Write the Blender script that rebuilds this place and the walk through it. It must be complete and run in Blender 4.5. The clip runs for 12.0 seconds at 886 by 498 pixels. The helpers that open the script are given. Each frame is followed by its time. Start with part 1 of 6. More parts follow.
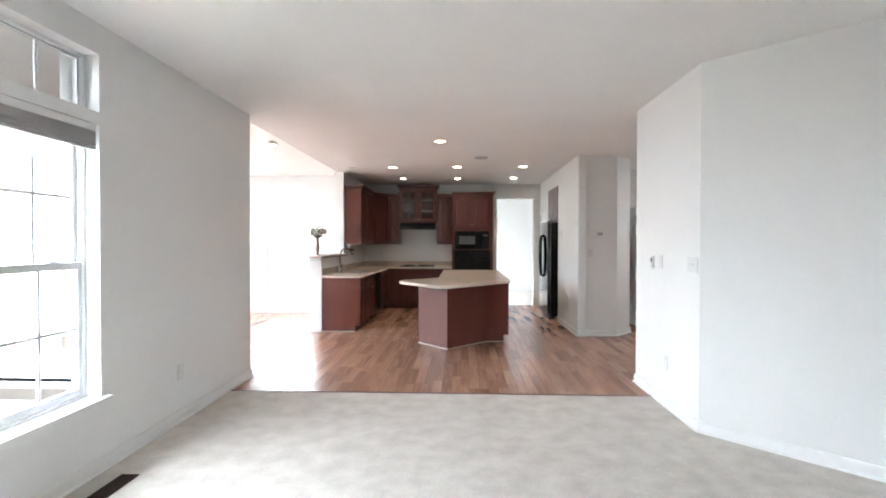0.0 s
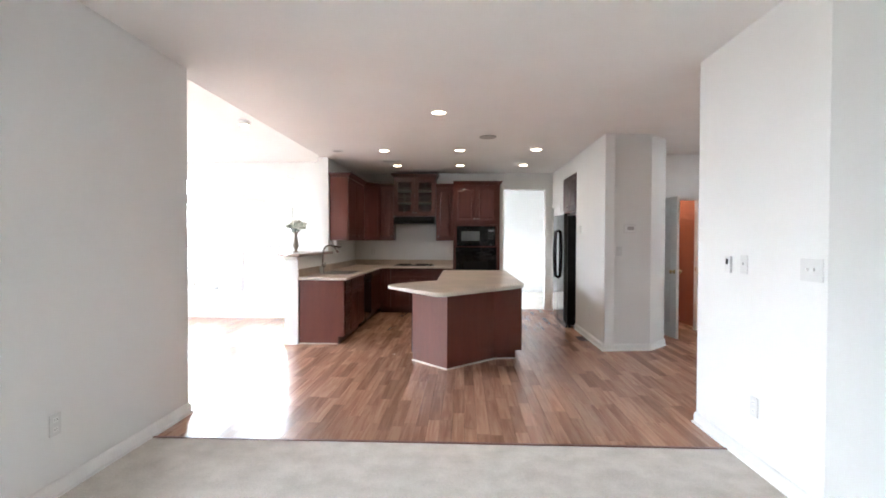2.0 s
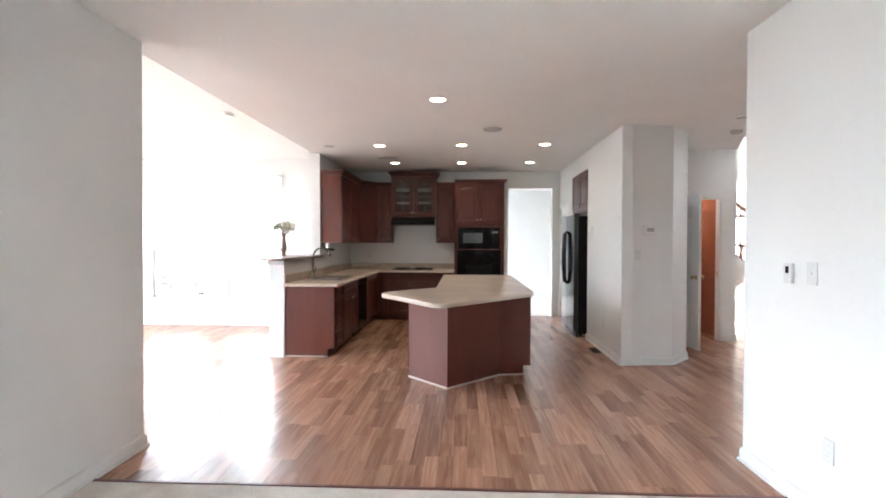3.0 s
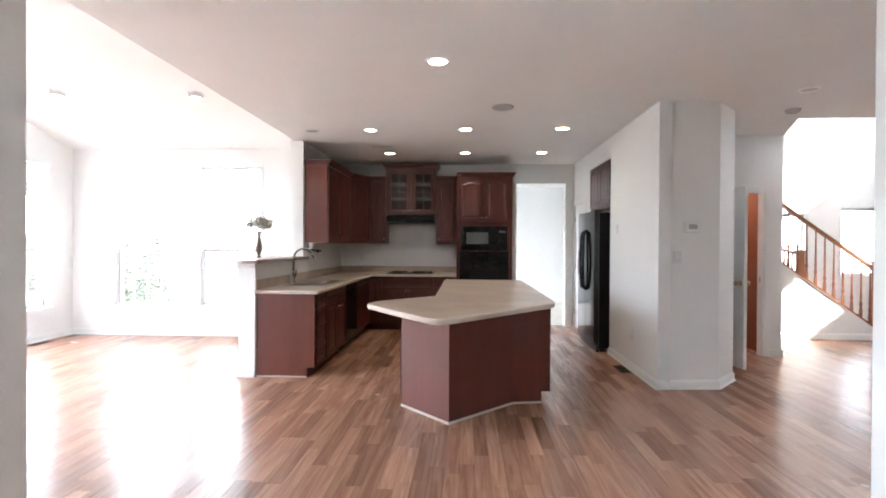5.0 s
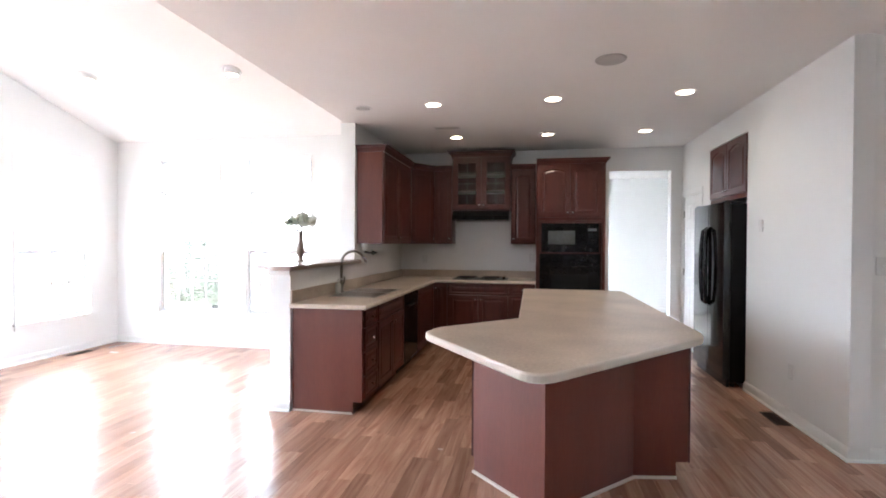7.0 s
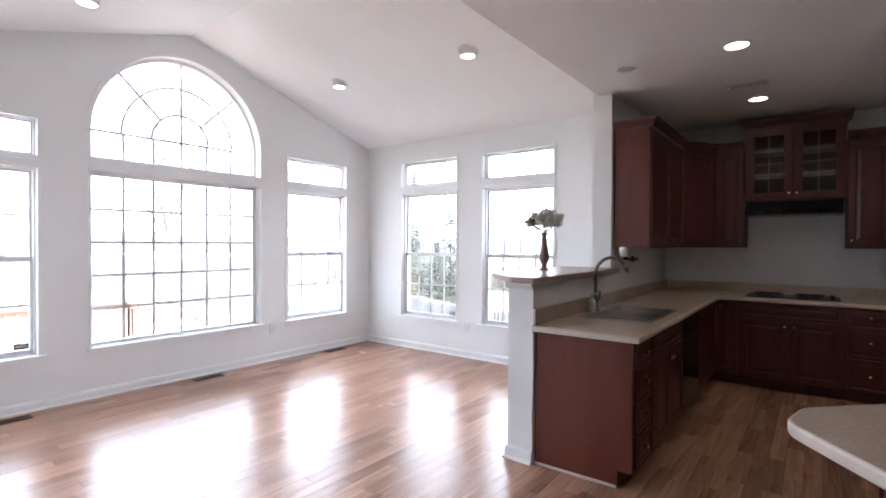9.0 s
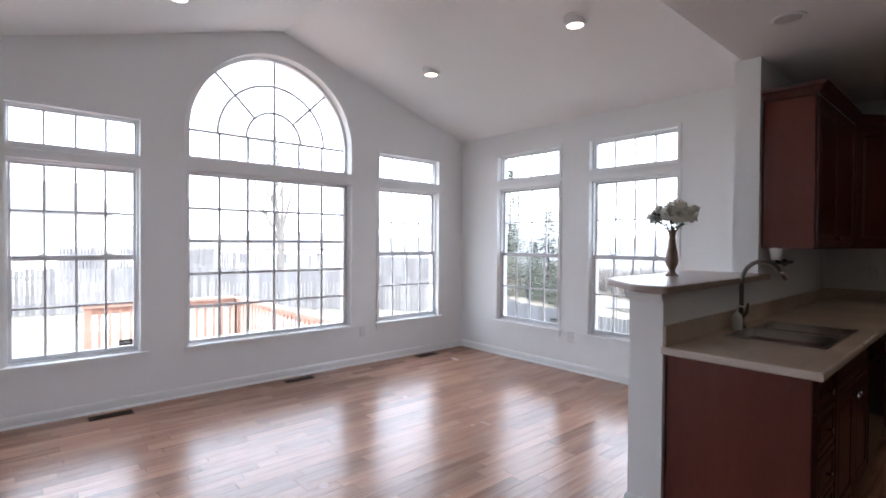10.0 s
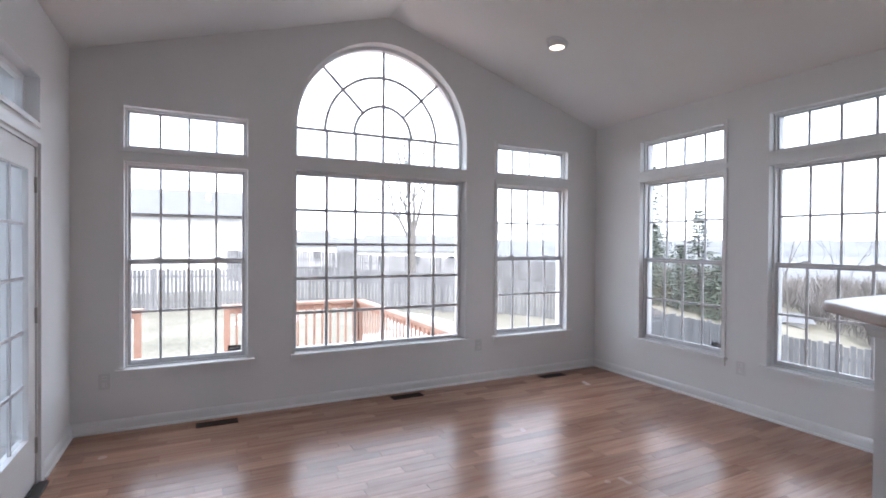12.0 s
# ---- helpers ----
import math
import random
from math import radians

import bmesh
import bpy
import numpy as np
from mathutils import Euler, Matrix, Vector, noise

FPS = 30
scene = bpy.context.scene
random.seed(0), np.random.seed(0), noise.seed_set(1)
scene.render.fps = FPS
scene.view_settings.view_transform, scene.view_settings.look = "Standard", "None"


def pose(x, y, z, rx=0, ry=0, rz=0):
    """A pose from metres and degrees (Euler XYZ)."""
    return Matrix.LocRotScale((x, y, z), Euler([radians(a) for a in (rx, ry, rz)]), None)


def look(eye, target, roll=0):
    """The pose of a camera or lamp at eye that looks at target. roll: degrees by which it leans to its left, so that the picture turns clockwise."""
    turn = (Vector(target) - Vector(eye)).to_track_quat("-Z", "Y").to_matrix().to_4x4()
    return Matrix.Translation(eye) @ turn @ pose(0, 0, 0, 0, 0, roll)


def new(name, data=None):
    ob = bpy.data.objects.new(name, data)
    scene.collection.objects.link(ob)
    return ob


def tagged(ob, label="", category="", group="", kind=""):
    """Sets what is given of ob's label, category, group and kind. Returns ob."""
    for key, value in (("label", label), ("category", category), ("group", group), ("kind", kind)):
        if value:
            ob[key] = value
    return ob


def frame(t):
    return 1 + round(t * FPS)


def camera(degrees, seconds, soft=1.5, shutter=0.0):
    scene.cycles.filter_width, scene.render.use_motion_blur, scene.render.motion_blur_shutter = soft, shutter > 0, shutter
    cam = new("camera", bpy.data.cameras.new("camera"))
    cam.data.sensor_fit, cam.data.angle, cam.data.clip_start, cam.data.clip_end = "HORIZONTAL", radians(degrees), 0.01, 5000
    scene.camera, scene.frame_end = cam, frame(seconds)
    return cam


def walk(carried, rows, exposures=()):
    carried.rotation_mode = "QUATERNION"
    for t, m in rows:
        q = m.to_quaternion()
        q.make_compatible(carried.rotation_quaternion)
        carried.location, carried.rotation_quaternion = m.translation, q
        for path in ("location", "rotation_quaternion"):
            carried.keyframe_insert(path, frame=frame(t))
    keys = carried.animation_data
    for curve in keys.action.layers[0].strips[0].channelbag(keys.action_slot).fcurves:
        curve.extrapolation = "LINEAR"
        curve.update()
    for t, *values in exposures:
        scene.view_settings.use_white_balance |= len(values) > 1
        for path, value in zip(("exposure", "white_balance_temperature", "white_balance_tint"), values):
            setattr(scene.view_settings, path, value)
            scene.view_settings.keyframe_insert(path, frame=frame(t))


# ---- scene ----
cam = camera(84.0, 12.0, 1.8)
EXPOSURES = ((0, 4.5, 6350, 9), (2.5, 4.53, 6350, 9), (5.5, 4.48, 6250, 10), (6.5, 4.54, 6200, 10), (8.5, 3.67, 6060, 13), (9.0, 3.3, 6060, 13), (9.5, 2.86, 6060, 13), (10.5, 2.24, 6060, 14), (12, 1.98, 6080, 14))
PATH = [
    (0, (0.711, -0.075, 1.409), (0.633, 1.924, 1.386), 0.1),
    (0.5, (0.706, 0.171, 1.39), (0.627, 2.169, 1.359), 0.1),
    (1, (0.704, 0.482, 1.402), (0.626, 2.48, 1.366), 0.2),
    (1.5, (0.7, 0.83, 1.393), (0.619, 2.828, 1.357), 0.2),
    (2, (0.687, 1.165, 1.395), (0.604, 3.163, 1.36), 0.2),
    (2.5, (0.675, 1.477, 1.392), (0.592, 3.475, 1.361), 0.2),
    (3, (0.678, 1.749, 1.406), (0.589, 3.747, 1.378), 0.2),
    (4.8, (0.611, 2.627, 1.365), (0.515, 4.624, 1.353), 0.2),
    (5, (0.639, 2.689, 1.368), (0.546, 4.687, 1.352), 0.3),
    (5.5, (0.659, 2.945, 1.362), (0.549, 4.942, 1.34), 0.2),
    (6, (0.65, 3.246, 1.365), (0.527, 5.242, 1.348), 0.3),
    (6.5, (0.579, 3.56, 1.405), (0.364, 5.548, 1.376), 0.3),
    (6.7, (0.535, 3.686, 1.396), (0.269, 5.668, 1.371), 0.3),
    (8.3, (0.078, 4.518, 1.436), (-0.83, 6.3, 1.399), 0.2),
    (8.5, (0.062, 4.594, 1.422), (-0.936, 6.327, 1.396), 0.3),
    (9, (-0.078, 4.781, 1.419), (-1.287, 6.374, 1.396), 0.3),
    (9.5, (-0.238, 4.971, 1.429), (-1.61, 6.427, 1.401), 0.4),
    (10, (-0.402, 5.152, 1.418), (-1.897, 6.48, 1.39), 0.4),
    (10.5, (-0.555, 5.315, 1.404), (-2.158, 6.51, 1.382), 0.4),
    (11, (-0.701, 5.443, 1.419), (-2.381, 6.528, 1.393), 0.4),
    (11.5, (-0.795, 5.572, 1.422), (-2.545, 6.54, 1.398), 0.5),
    (12, (-0.886, 5.646, 1.422), (-2.677, 6.536, 1.402), 0.4),
]
walk(cam, [(t, look(eye, target, roll)) for t, eye, target, roll in PATH], EXPOSURES)

# ---- world, sun, lamps ----
world = bpy.data.worlds.new("sky")
scene.world = world
world.use_nodes = True
wn = world.node_tree
sky = wn.nodes.new("ShaderNodeTexSky")
sky.sky_type, sky.sun_disc = "NISHITA", False
SUN_AZ, SUN_EL = 112.0, 36.0          # degrees clockwise from +y, above the horizon
sky.sun_elevation, sky.sun_rotation = radians(SUN_EL), radians(SUN_AZ)
sky.dust_density, sky.air_density = 4.0, 1.0
haze = wn.nodes.new("ShaderNodeMix")
haze.data_type = "RGBA"
haze.inputs[0].default_value = 0.75
haze.inputs[7].default_value = (9.6, 10.2, 11.0, 1)
wn.links.new(sky.outputs[0], haze.inputs[6])
bg = wn.nodes["Background"]
wn.links.new(haze.outputs[2], bg.inputs[0])
bg.inputs[1].default_value = 0.15

sun_data = bpy.data.lights.new("sun", "SUN")
sun_data.energy, sun_data.angle, sun_data.color = 1.3, radians(1.2), (1.0, 0.95, 0.88)
sun = new("sun", sun_data)
az, el = radians(SUN_AZ), radians(SUN_EL)
to_sun = Vector((math.sin(az) * math.cos(el), math.cos(az) * math.cos(el), math.sin(el)))
sun.matrix_world = look(to_sun * 50, (0, 0, 0))


# ---- materials ----
def material(name, color, rough=0.5, metal=0.0, vary=0.08, scale=3.0, fine=60.0, bump=0.02, spec=0.5, second=None,
             coat=0.0, stretch=(1, 1, 1), rand=0.0, rand_kind="object", rough_vary=0.06):
    """A surface with variation at two scales, fine relief, and where asked a tone of its own for each piece."""
    m = bpy.data.materials.new(name)
    m.use_nodes = True
    nt = m.node_tree
    b = nt.nodes["Principled BSDF"]
    tc = nt.nodes.new("ShaderNodeTexCoord")
    mp = nt.nodes.new("ShaderNodeMapping")
    mp.inputs["Scale"].default_value = stretch
    nt.links.new(tc.outputs["Object"], mp.inputs[0])
    big, small = nt.nodes.new("ShaderNodeTexNoise"), nt.nodes.new("ShaderNodeTexNoise")
    big.inputs["Scale"].default_value, small.inputs["Scale"].default_value = scale, fine
    big.inputs["Detail"].default_value, small.inputs["Detail"].default_value = 4, 3
    for n in (big, small):
        nt.links.new(mp.outputs[0], n.inputs["Vector"])
    add = nt.nodes.new("ShaderNodeMath")
    add.operation = "MULTIPLY_ADD"
    add.inputs[1].default_value = 0.6
    sm = nt.nodes.new("ShaderNodeMath")
    sm.operation = "MULTIPLY"
    sm.inputs[1].default_value = 0.4
    nt.links.new(small.outputs["Fac"], sm.inputs[0])
    nt.links.new(big.outputs["Fac"], add.inputs[0])
    nt.links.new(sm.outputs[0], add.inputs[2])
    ramp = nt.nodes.new("ShaderNodeValToRGB")
    c = Vector(color)
    lo, hi = [max(0, v) for v in c * (1 - vary)], [min(1, v) for v in c * (1 + vary)]
    if second:
        lo, hi = color, second
    ramp.color_ramp.elements[0].position, ramp.color_ramp.elements[1].position = 0.3, 0.7
    ramp.color_ramp.elements[0].color, ramp.color_ramp.elements[1].color = (*lo, 1), (*hi, 1)
    nt.links.new(add.outputs[0], ramp.inputs[0])
    out = ramp.outputs[0]
    if rand:
        src = nt.nodes.new("ShaderNodeObjectInfo") if rand_kind == "object" else nt.nodes.new("ShaderNodeNewGeometry")
        rnd = src.outputs["Random" if rand_kind == "object" else "Random Per Island"]
        hsv = nt.nodes.new("ShaderNodeHueSaturation")
        mr = nt.nodes.new("ShaderNodeMapRange")
        mr.inputs["To Min"].default_value, mr.inputs["To Max"].default_value = 1 - rand, 1 + rand
        nt.links.new(rnd, mr.inputs["Value"])
        nt.links.new(mr.outputs[0], hsv.inputs["Value"])
        nt.links.new(out, hsv.inputs["Color"])
        out = hsv.outputs[0]
    nt.links.new(out, b.inputs["Base Color"])
    rr = nt.nodes.new("ShaderNodeMapRange")
    rr.inputs["To Min"].default_value, rr.inputs["To Max"].default_value = max(0.02, rough - rough_vary), min(1, rough + rough_vary)
    nt.links.new(big.outputs["Fac"], rr.inputs["Value"])
    nt.links.new(rr.outputs[0], b.inputs["Roughness"])
    b.inputs["Metallic"].default_value = metal
    b.inputs["Specular IOR Level"].default_value = spec
    b.inputs["Coat Weight"].default_value = coat
    b.inputs["Coat Roughness"].default_value = 0.12
    if bump:
        bp = nt.nodes.new("ShaderNodeBump")
        bp.inputs["Strength"].default_value, bp.inputs["Distance"].default_value = 0.5, bump
        nt.links.new(small.outputs["Fac"], bp.inputs["Height"])
        nt.links.new(bp.outputs[0], b.inputs["Normal"])
    return m


def floor_material(name, rand_kind):
    """Glossy laminate in red-brown strips; grain along y, each strip with its own tone."""
    m = bpy.data.materials.new(name)
    m.use_nodes = True
    nt = m.node_tree
    b = nt.nodes["Principled BSDF"]
    geo = nt.nodes.new("ShaderNodeNewGeometry")
    info = nt.nodes.new("ShaderNodeObjectInfo")
    rnd = info.outputs["Random"] if rand_kind == "object" else geo.outputs["Random Per Island"]
    off = nt.nodes.new("ShaderNodeVectorMath")
    off.operation = "SCALE"
    off.inputs[0].default_value = (37, 53, 11)
    nt.links.new(rnd, off.inputs["Scale"])
    mv = nt.nodes.new("ShaderNodeVectorMath")
    mv.operation = "ADD"
    nt.links.new(geo.outputs["Position"], mv.inputs[0])
    nt.links.new(off.outputs[0], mv.inputs[1])
    mp = nt.nodes.new("ShaderNodeMapping")
    mp.inputs["Scale"].default_value = (14, 0.9, 1)
    nt.links.new(mv.outputs[0], mp.inputs[0])
    grain = nt.nodes.new("ShaderNodeTexNoise")
    grain.inputs["Scale"].default_value, grain.inputs["Detail"].default_value, grain.inputs["Distortion"].default_value = 1.6, 5, 1.2
    nt.links.new(mp.outputs[0], grain.inputs["Vector"])
    ramp = nt.nodes.new("ShaderNodeValToRGB")
    e = ramp.color_ramp.elements
    e[0].position, e[1].position = 0.24, 0.80
    e[0].color, e[1].color = (*FLOOR_DARK, 1), (*FLOOR_LIGHT, 1)
    nt.links.new(grain.outputs["Fac"], ramp.inputs[0])
    tone = nt.nodes.new("ShaderNodeValToRGB")
    t = tone.color_ramp.elements
    t[0].position, t[1].position = 0.0, 1.0
    t[0].color, t[1].color = (0.68, 0.64, 0.61, 1), (1.22, 1.20, 1.18, 1)
    nt.links.new(rnd, tone.inputs[0])
    mul = nt.nodes.new("ShaderNodeMix")
    mul.data_type, mul.blend_type = "RGBA", "MULTIPLY"
    mul.inputs[0].default_value = 1
    nt.links.new(ramp.outputs[0], mul.inputs[6])
    nt.links.new(tone.outputs[0], mul.inputs[7])
    nt.links.new(mul.outputs[2], b.inputs["Base Color"])
    fine = nt.nodes.new("ShaderNodeTexNoise")
    fine.inputs["Scale"].default_value = 2.2
    nt.links.new(geo.outputs["Position"], fine.inputs["Vector"])
    mr = nt.nodes.new("ShaderNodeMapRange")
    mr.inputs["To Min"].default_value, mr.inputs["To Max"].default_value = FLOOR_ROUGH - 0.04, FLOOR_ROUGH + 0.02
    nt.links.new(fine.outputs["Fac"], mr.inputs["Value"])
    nt.links.new(mr.outputs[0], b.inputs["Roughness"])
    bp = nt.nodes.new("ShaderNodeBump")
    bp.inputs["Strength"].default_value, bp.inputs["Distance"].default_value = 0.25, 0.002
    nt.links.new(grain.outputs["Fac"], bp.inputs["Height"])
    nt.links.new(bp.outputs[0], b.inputs["Normal"])
    return m


def glow_material(name, color, strength):
    m = bpy.data.materials.new(name)
    m.use_nodes = True
    b = m.node_tree.nodes["Principled BSDF"]
    b.inputs["Base Color"].default_value = (0.8, 0.8, 0.8, 1)
    b.inputs["Emission Color"].default_value = (*color, 1)
    b.inputs["Emission Strength"].default_value = strength
    return m


def glass_material(name, tint=(0.95, 0.97, 0.97)):
    """A thin pane: light passes straight, with gloss by angle."""
    m = bpy.data.materials.new(name)
    m.use_nodes = True
    nt = m.node_tree
    nt.nodes.remove(nt.nodes["Principled BSDF"])
    tr, gl, mix, fr = (nt.nodes.new("ShaderNode" + k) for k in ("BsdfTransparent", "BsdfGlossy", "MixShader", "Fresnel"))
    tr.inputs[0].default_value = (*tint, 1)
    gl.inputs["Roughness"].default_value = 0.02
    fr.inputs[0].default_value = 1.45
    nt.links.new(fr.outputs[0], mix.inputs[0])
    nt.links.new(tr.outputs[0], mix.inputs[1])
    nt.links.new(gl.outputs[0], mix.inputs[2])
    nt.links.new(mix.outputs[0], nt.nodes["Material Output"].inputs[0])
    return m


FLOOR_DARK, FLOOR_LIGHT, FLOOR_ROUGH = (0.265, 0.125, 0.080), (0.51, 0.308, 0.212), 0.27
WALL = material("wall_paint", (0.80, 0.80, 0.79), 0.62, vary=0.02, scale=1.2, fine=220, bump=0.0012, spec=0.3)
CEIL = material("ceiling_paint", (0.87, 0.86, 0.845), 0.85, vary=0.03, scale=1.5, fine=140, bump=0.003, spec=0.2)
TRIM = material("trim_paint", (0.80, 0.80, 0.79), 0.35, vary=0.02, scale=2, fine=90, bump=0.0008)
VINYL = material("window_vinyl", (0.80, 0.80, 0.80), 0.4, vary=0.03, scale=4, fine=80, bump=0.0005)
# window vinyl greyed: the shade on backlit sashes and bars is in the colour
SASH = material("sash_vinyl_backlit", (0.64, 0.64, 0.65), 0.42, vary=0.03, scale=4, fine=80, bump=0.0005)
CARPET = material("carpet", (0.53, 0.485, 0.435), 0.95, second=(0.75, 0.70, 0.645), scale=6, fine=120, bump=0.014, spec=0.1)
CABINET = material("cherry_cabinet", (0.052, 0.011, 0.0085), 0.32, second=(0.098, 0.023, 0.017), scale=2.2, fine=18,
                   bump=0.0006, coat=0.06, stretch=(6, 6, 0.7))
PANEL = material("cherry_panel", (0.105, 0.026, 0.016), 0.40, second=(0.145, 0.040, 0.025), scale=2.0, fine=25, bump=0.0006,
                 coat=0.03, spec=0.35, stretch=(5, 5, 0.6))
COUNTER = material("beige_laminate", (0.32, 0.24, 0.185), 0.33, second=(0.62, 0.51, 0.415), scale=2.6, fine=60, bump=0.0003)
LEDGE = material("ledge_laminate", (0.26, 0.19, 0.155), 0.3, second=(0.34, 0.255, 0.215), scale=3.2, fine=120, bump=0.0003)
EDGE = material("counter_edge", (0.58, 0.50, 0.43), 0.3, vary=0.05, scale=14, fine=200, bump=0.0003)
BLACK = material("black_enamel", (0.008, 0.008, 0.009), 0.12, vary=0.3, scale=3, fine=40, bump=0.0002, spec=0.3)
FRIDGE_SIDE = material("fridge_side", (0.006, 0.005, 0.006), 0.33, vary=0.3, scale=8, fine=300, bump=0.0012, spec=0.15)
FRIDGE_FRONT = material("fridge_door_enamel", (0.008, 0.008, 0.009), 0.09, vary=0.3, scale=3, fine=40, bump=0.0001, spec=0.5)
DARKGLASS = material("oven_glass", (0.015, 0.016, 0.018), 0.1, vary=0.2, scale=3, fine=40, bump=0, spec=0.35)
GREYGLASS = material("microwave_window", (0.11, 0.12, 0.125), 0.2, vary=0.2, scale=3, fine=40, bump=0)
GRILLE = material("grey_grille", (0.46, 0.45, 0.44), 0.6, vary=0.1, scale=8, fine=300, bump=0.001)
GUNMETAL = material("dark_nickel", (0.26, 0.24, 0.22), 0.3, metal=1, vary=0.08, scale=5, fine=120, bump=0.0003)
NICKEL = material("brushed_nickel", (0.45, 0.43, 0.40), 0.3, metal=1, vary=0.08, scale=5, fine=120, bump=0.0003)
CHROME = material("chrome", (0.75, 0.75, 0.76), 0.12, metal=1, vary=0.04, scale=5, fine=60, bump=0)
BRASS = material("aged_brass", (0.55, 0.42, 0.24), 0.3, metal=1, vary=0.1, scale=6, fine=90, bump=0.0003)
STEEL = material("sink_steel", (0.36, 0.34, 0.32), 0.3, metal=1, vary=0.08, scale=5, fine=160, bump=0.0003)
PLATE = material("switch_plate", (0.70, 0.70, 0.69), 0.35, vary=0.02, scale=9, fine=90, bump=0)
DARK = material("dark_metal", (0.035, 0.028, 0.022), 0.5, vary=0.2, scale=8, fine=90, bump=0.0006)
RAILWOOD = material("stained_oak", (0.22, 0.085, 0.035), 0.35, second=(0.34, 0.14, 0.06), scale=3, fine=40, bump=0.0006, stretch=(3, 3, 1))
BALUSTER = material("turned_baluster", (0.17, 0.065, 0.03), 0.4, second=(0.27, 0.11, 0.055), scale=3, fine=40, bump=0.0006)
TERRA = material("terracotta_paint", (0.33, 0.115, 0.065), 0.7, vary=0.05, scale=1.5, fine=150, bump=0.001, spec=0.3)
BLIND = material("blind_vinyl", (0.42, 0.40, 0.40), 0.5, vary=0.1, scale=6, fine=60, bump=0.0005)
DECK = material("deck_redwood", (0.38, 0.225, 0.165), 0.8, second=(0.50, 0.33, 0.25), scale=4, fine=50, bump=0.002, rand=0.12)
FENCE = material("grey_fence", (0.085, 0.085, 0.088), 0.9, second=(0.165, 0.165, 0.17), scale=3, fine=40, bump=0.004,
                 stretch=(3, 3, 0.5), rand=0.25, rand_kind="island")
GRASS = material("winter_grass", (0.12, 0.115, 0.09), 0.95, second=(0.26, 0.24, 0.20), scale=0.5, fine=9, bump=0.03, spec=0.1)
SNOW = material("old_snow", (0.62, 0.63, 0.65), 0.8, vary=0.08, scale=1.5, fine=20, bump=0.01)
SIDING = material("white_siding", (0.72, 0.72, 0.73), 0.6, vary=0.04, scale=2, fine=40, bump=0.001)
ROOF = material("grey_shingle", (0.10, 0.10, 0.102), 0.9, second=(0.165, 0.165, 0.168), scale=2, fine=22, bump=0.01)
ROOF_PALE = material("pale_shingle", (0.26, 0.265, 0.28), 0.9, second=(0.36, 0.365, 0.38), scale=2, fine=22, bump=0.01)
BARK = material("bark", (0.085, 0.078, 0.072), 0.95, second=(0.16, 0.15, 0.14), scale=6, fine=40, bump=0.01)
NEEDLE = material("spruce_needles", (0.075, 0.095, 0.07), 0.8, second=(0.165, 0.185, 0.145), scale=2, fine=30, bump=0.0, rand=0.35, rand_kind="island")
SCRUB = material("scrub_wood", (0.105, 0.095, 0.088), 0.95, second=(0.19, 0.175, 0.165), scale=0.3, fine=6, bump=0.02)
HILL = material("far_hills", (0.085, 0.088, 0.092), 0.95, second=(0.17, 0.172, 0.175), scale=0.01, fine=0.06, bump=0.0)
VASE = material("bronze_vase", (0.165, 0.108, 0.075), 0.35, metal=0.2, second=(0.28, 0.195, 0.145), scale=9, fine=80, bump=0.0008)
PETAL = material("white_petal", (0.80, 0.79, 0.72), 0.7, second=(0.90, 0.89, 0.84), scale=30, fine=150, bump=0.001)
nt_ = PETAL.node_tree
tr_, mx_ = nt_.nodes.new("ShaderNodeBsdfTranslucent"), nt_.nodes.new("ShaderNodeMixShader")
tr_.inputs[0].default_value = (0.92, 0.91, 0.86, 1)
mx_.inputs[0].default_value = 0.45
nt_.links.new(nt_.nodes["Principled BSDF"].outputs[0], mx_.inputs[1])
nt_.links.new(tr_.outputs[0], mx_.inputs[2])
nt_.links.new(mx_.outputs[0], nt_.nodes["Material Output"].inputs[0])
LEAF = material("dark_leaf", (0.025, 0.05, 0.022), 0.6, vary=0.3, scale=20, fine=150, bump=0.001)
SOAP = material("soap_bottle", (0.56, 0.56, 0.52), 0.2, vary=0.05, scale=10, fine=90, bump=0)
GLASS = glass_material("window_glass")
# patio door panes carry a grey tint, about half clear
TINTED = glass_material("grey_tinted_glass", (0.48, 0.51, 0.54))
GLOW = glow_material("lamp_lens", (1.0, 0.84, 0.60), 1.3)
VENT = material("vent_bronze", (0.045, 0.028, 0.022), 0.8, vary=0.2, scale=8, fine=90, bump=0.0004, spec=0.1)
# glow of the added, unseen globe in the terracotta room
FILL_GLOW = glow_material("fill_globe_glow", (1.0, 0.88, 0.70), 4.5)
BLACKLABEL = material("black_sticker", (0.02, 0.02, 0.02), 0.4, vary=0.1, bump=0)


# ---- mesh helpers ----
def box(bm, x0, y0, z0, x1, y1, z1, bevel=0.0):
    v = [bm.verts.new(p) for p in ((x0, y0, z0), (x1, y0, z0), (x1, y1, z0), (x0, y1, z0), (x0, y0, z1), (x1, y0, z1), (x1, y1, z1), (x0, y1, z1))]
    fs = [bm.faces.new([v[i] for i in f]) for f in ((3, 2, 1, 0), (4, 5, 6, 7), (0, 1, 5, 4), (1, 2, 6, 5), (2, 3, 7, 6), (3, 0, 4, 7))]
    if bevel:
        bmesh.ops.bevel(bm, geom=list({e for f in fs for e in f.edges}), offset=bevel, segments=2, affect="EDGES", profile=0.7)
    return bm


def boxes(*items, bevel=0.0):
    bm = bmesh.new()
    for i in items:
        box(bm, *i, bevel=bevel)
    return bm


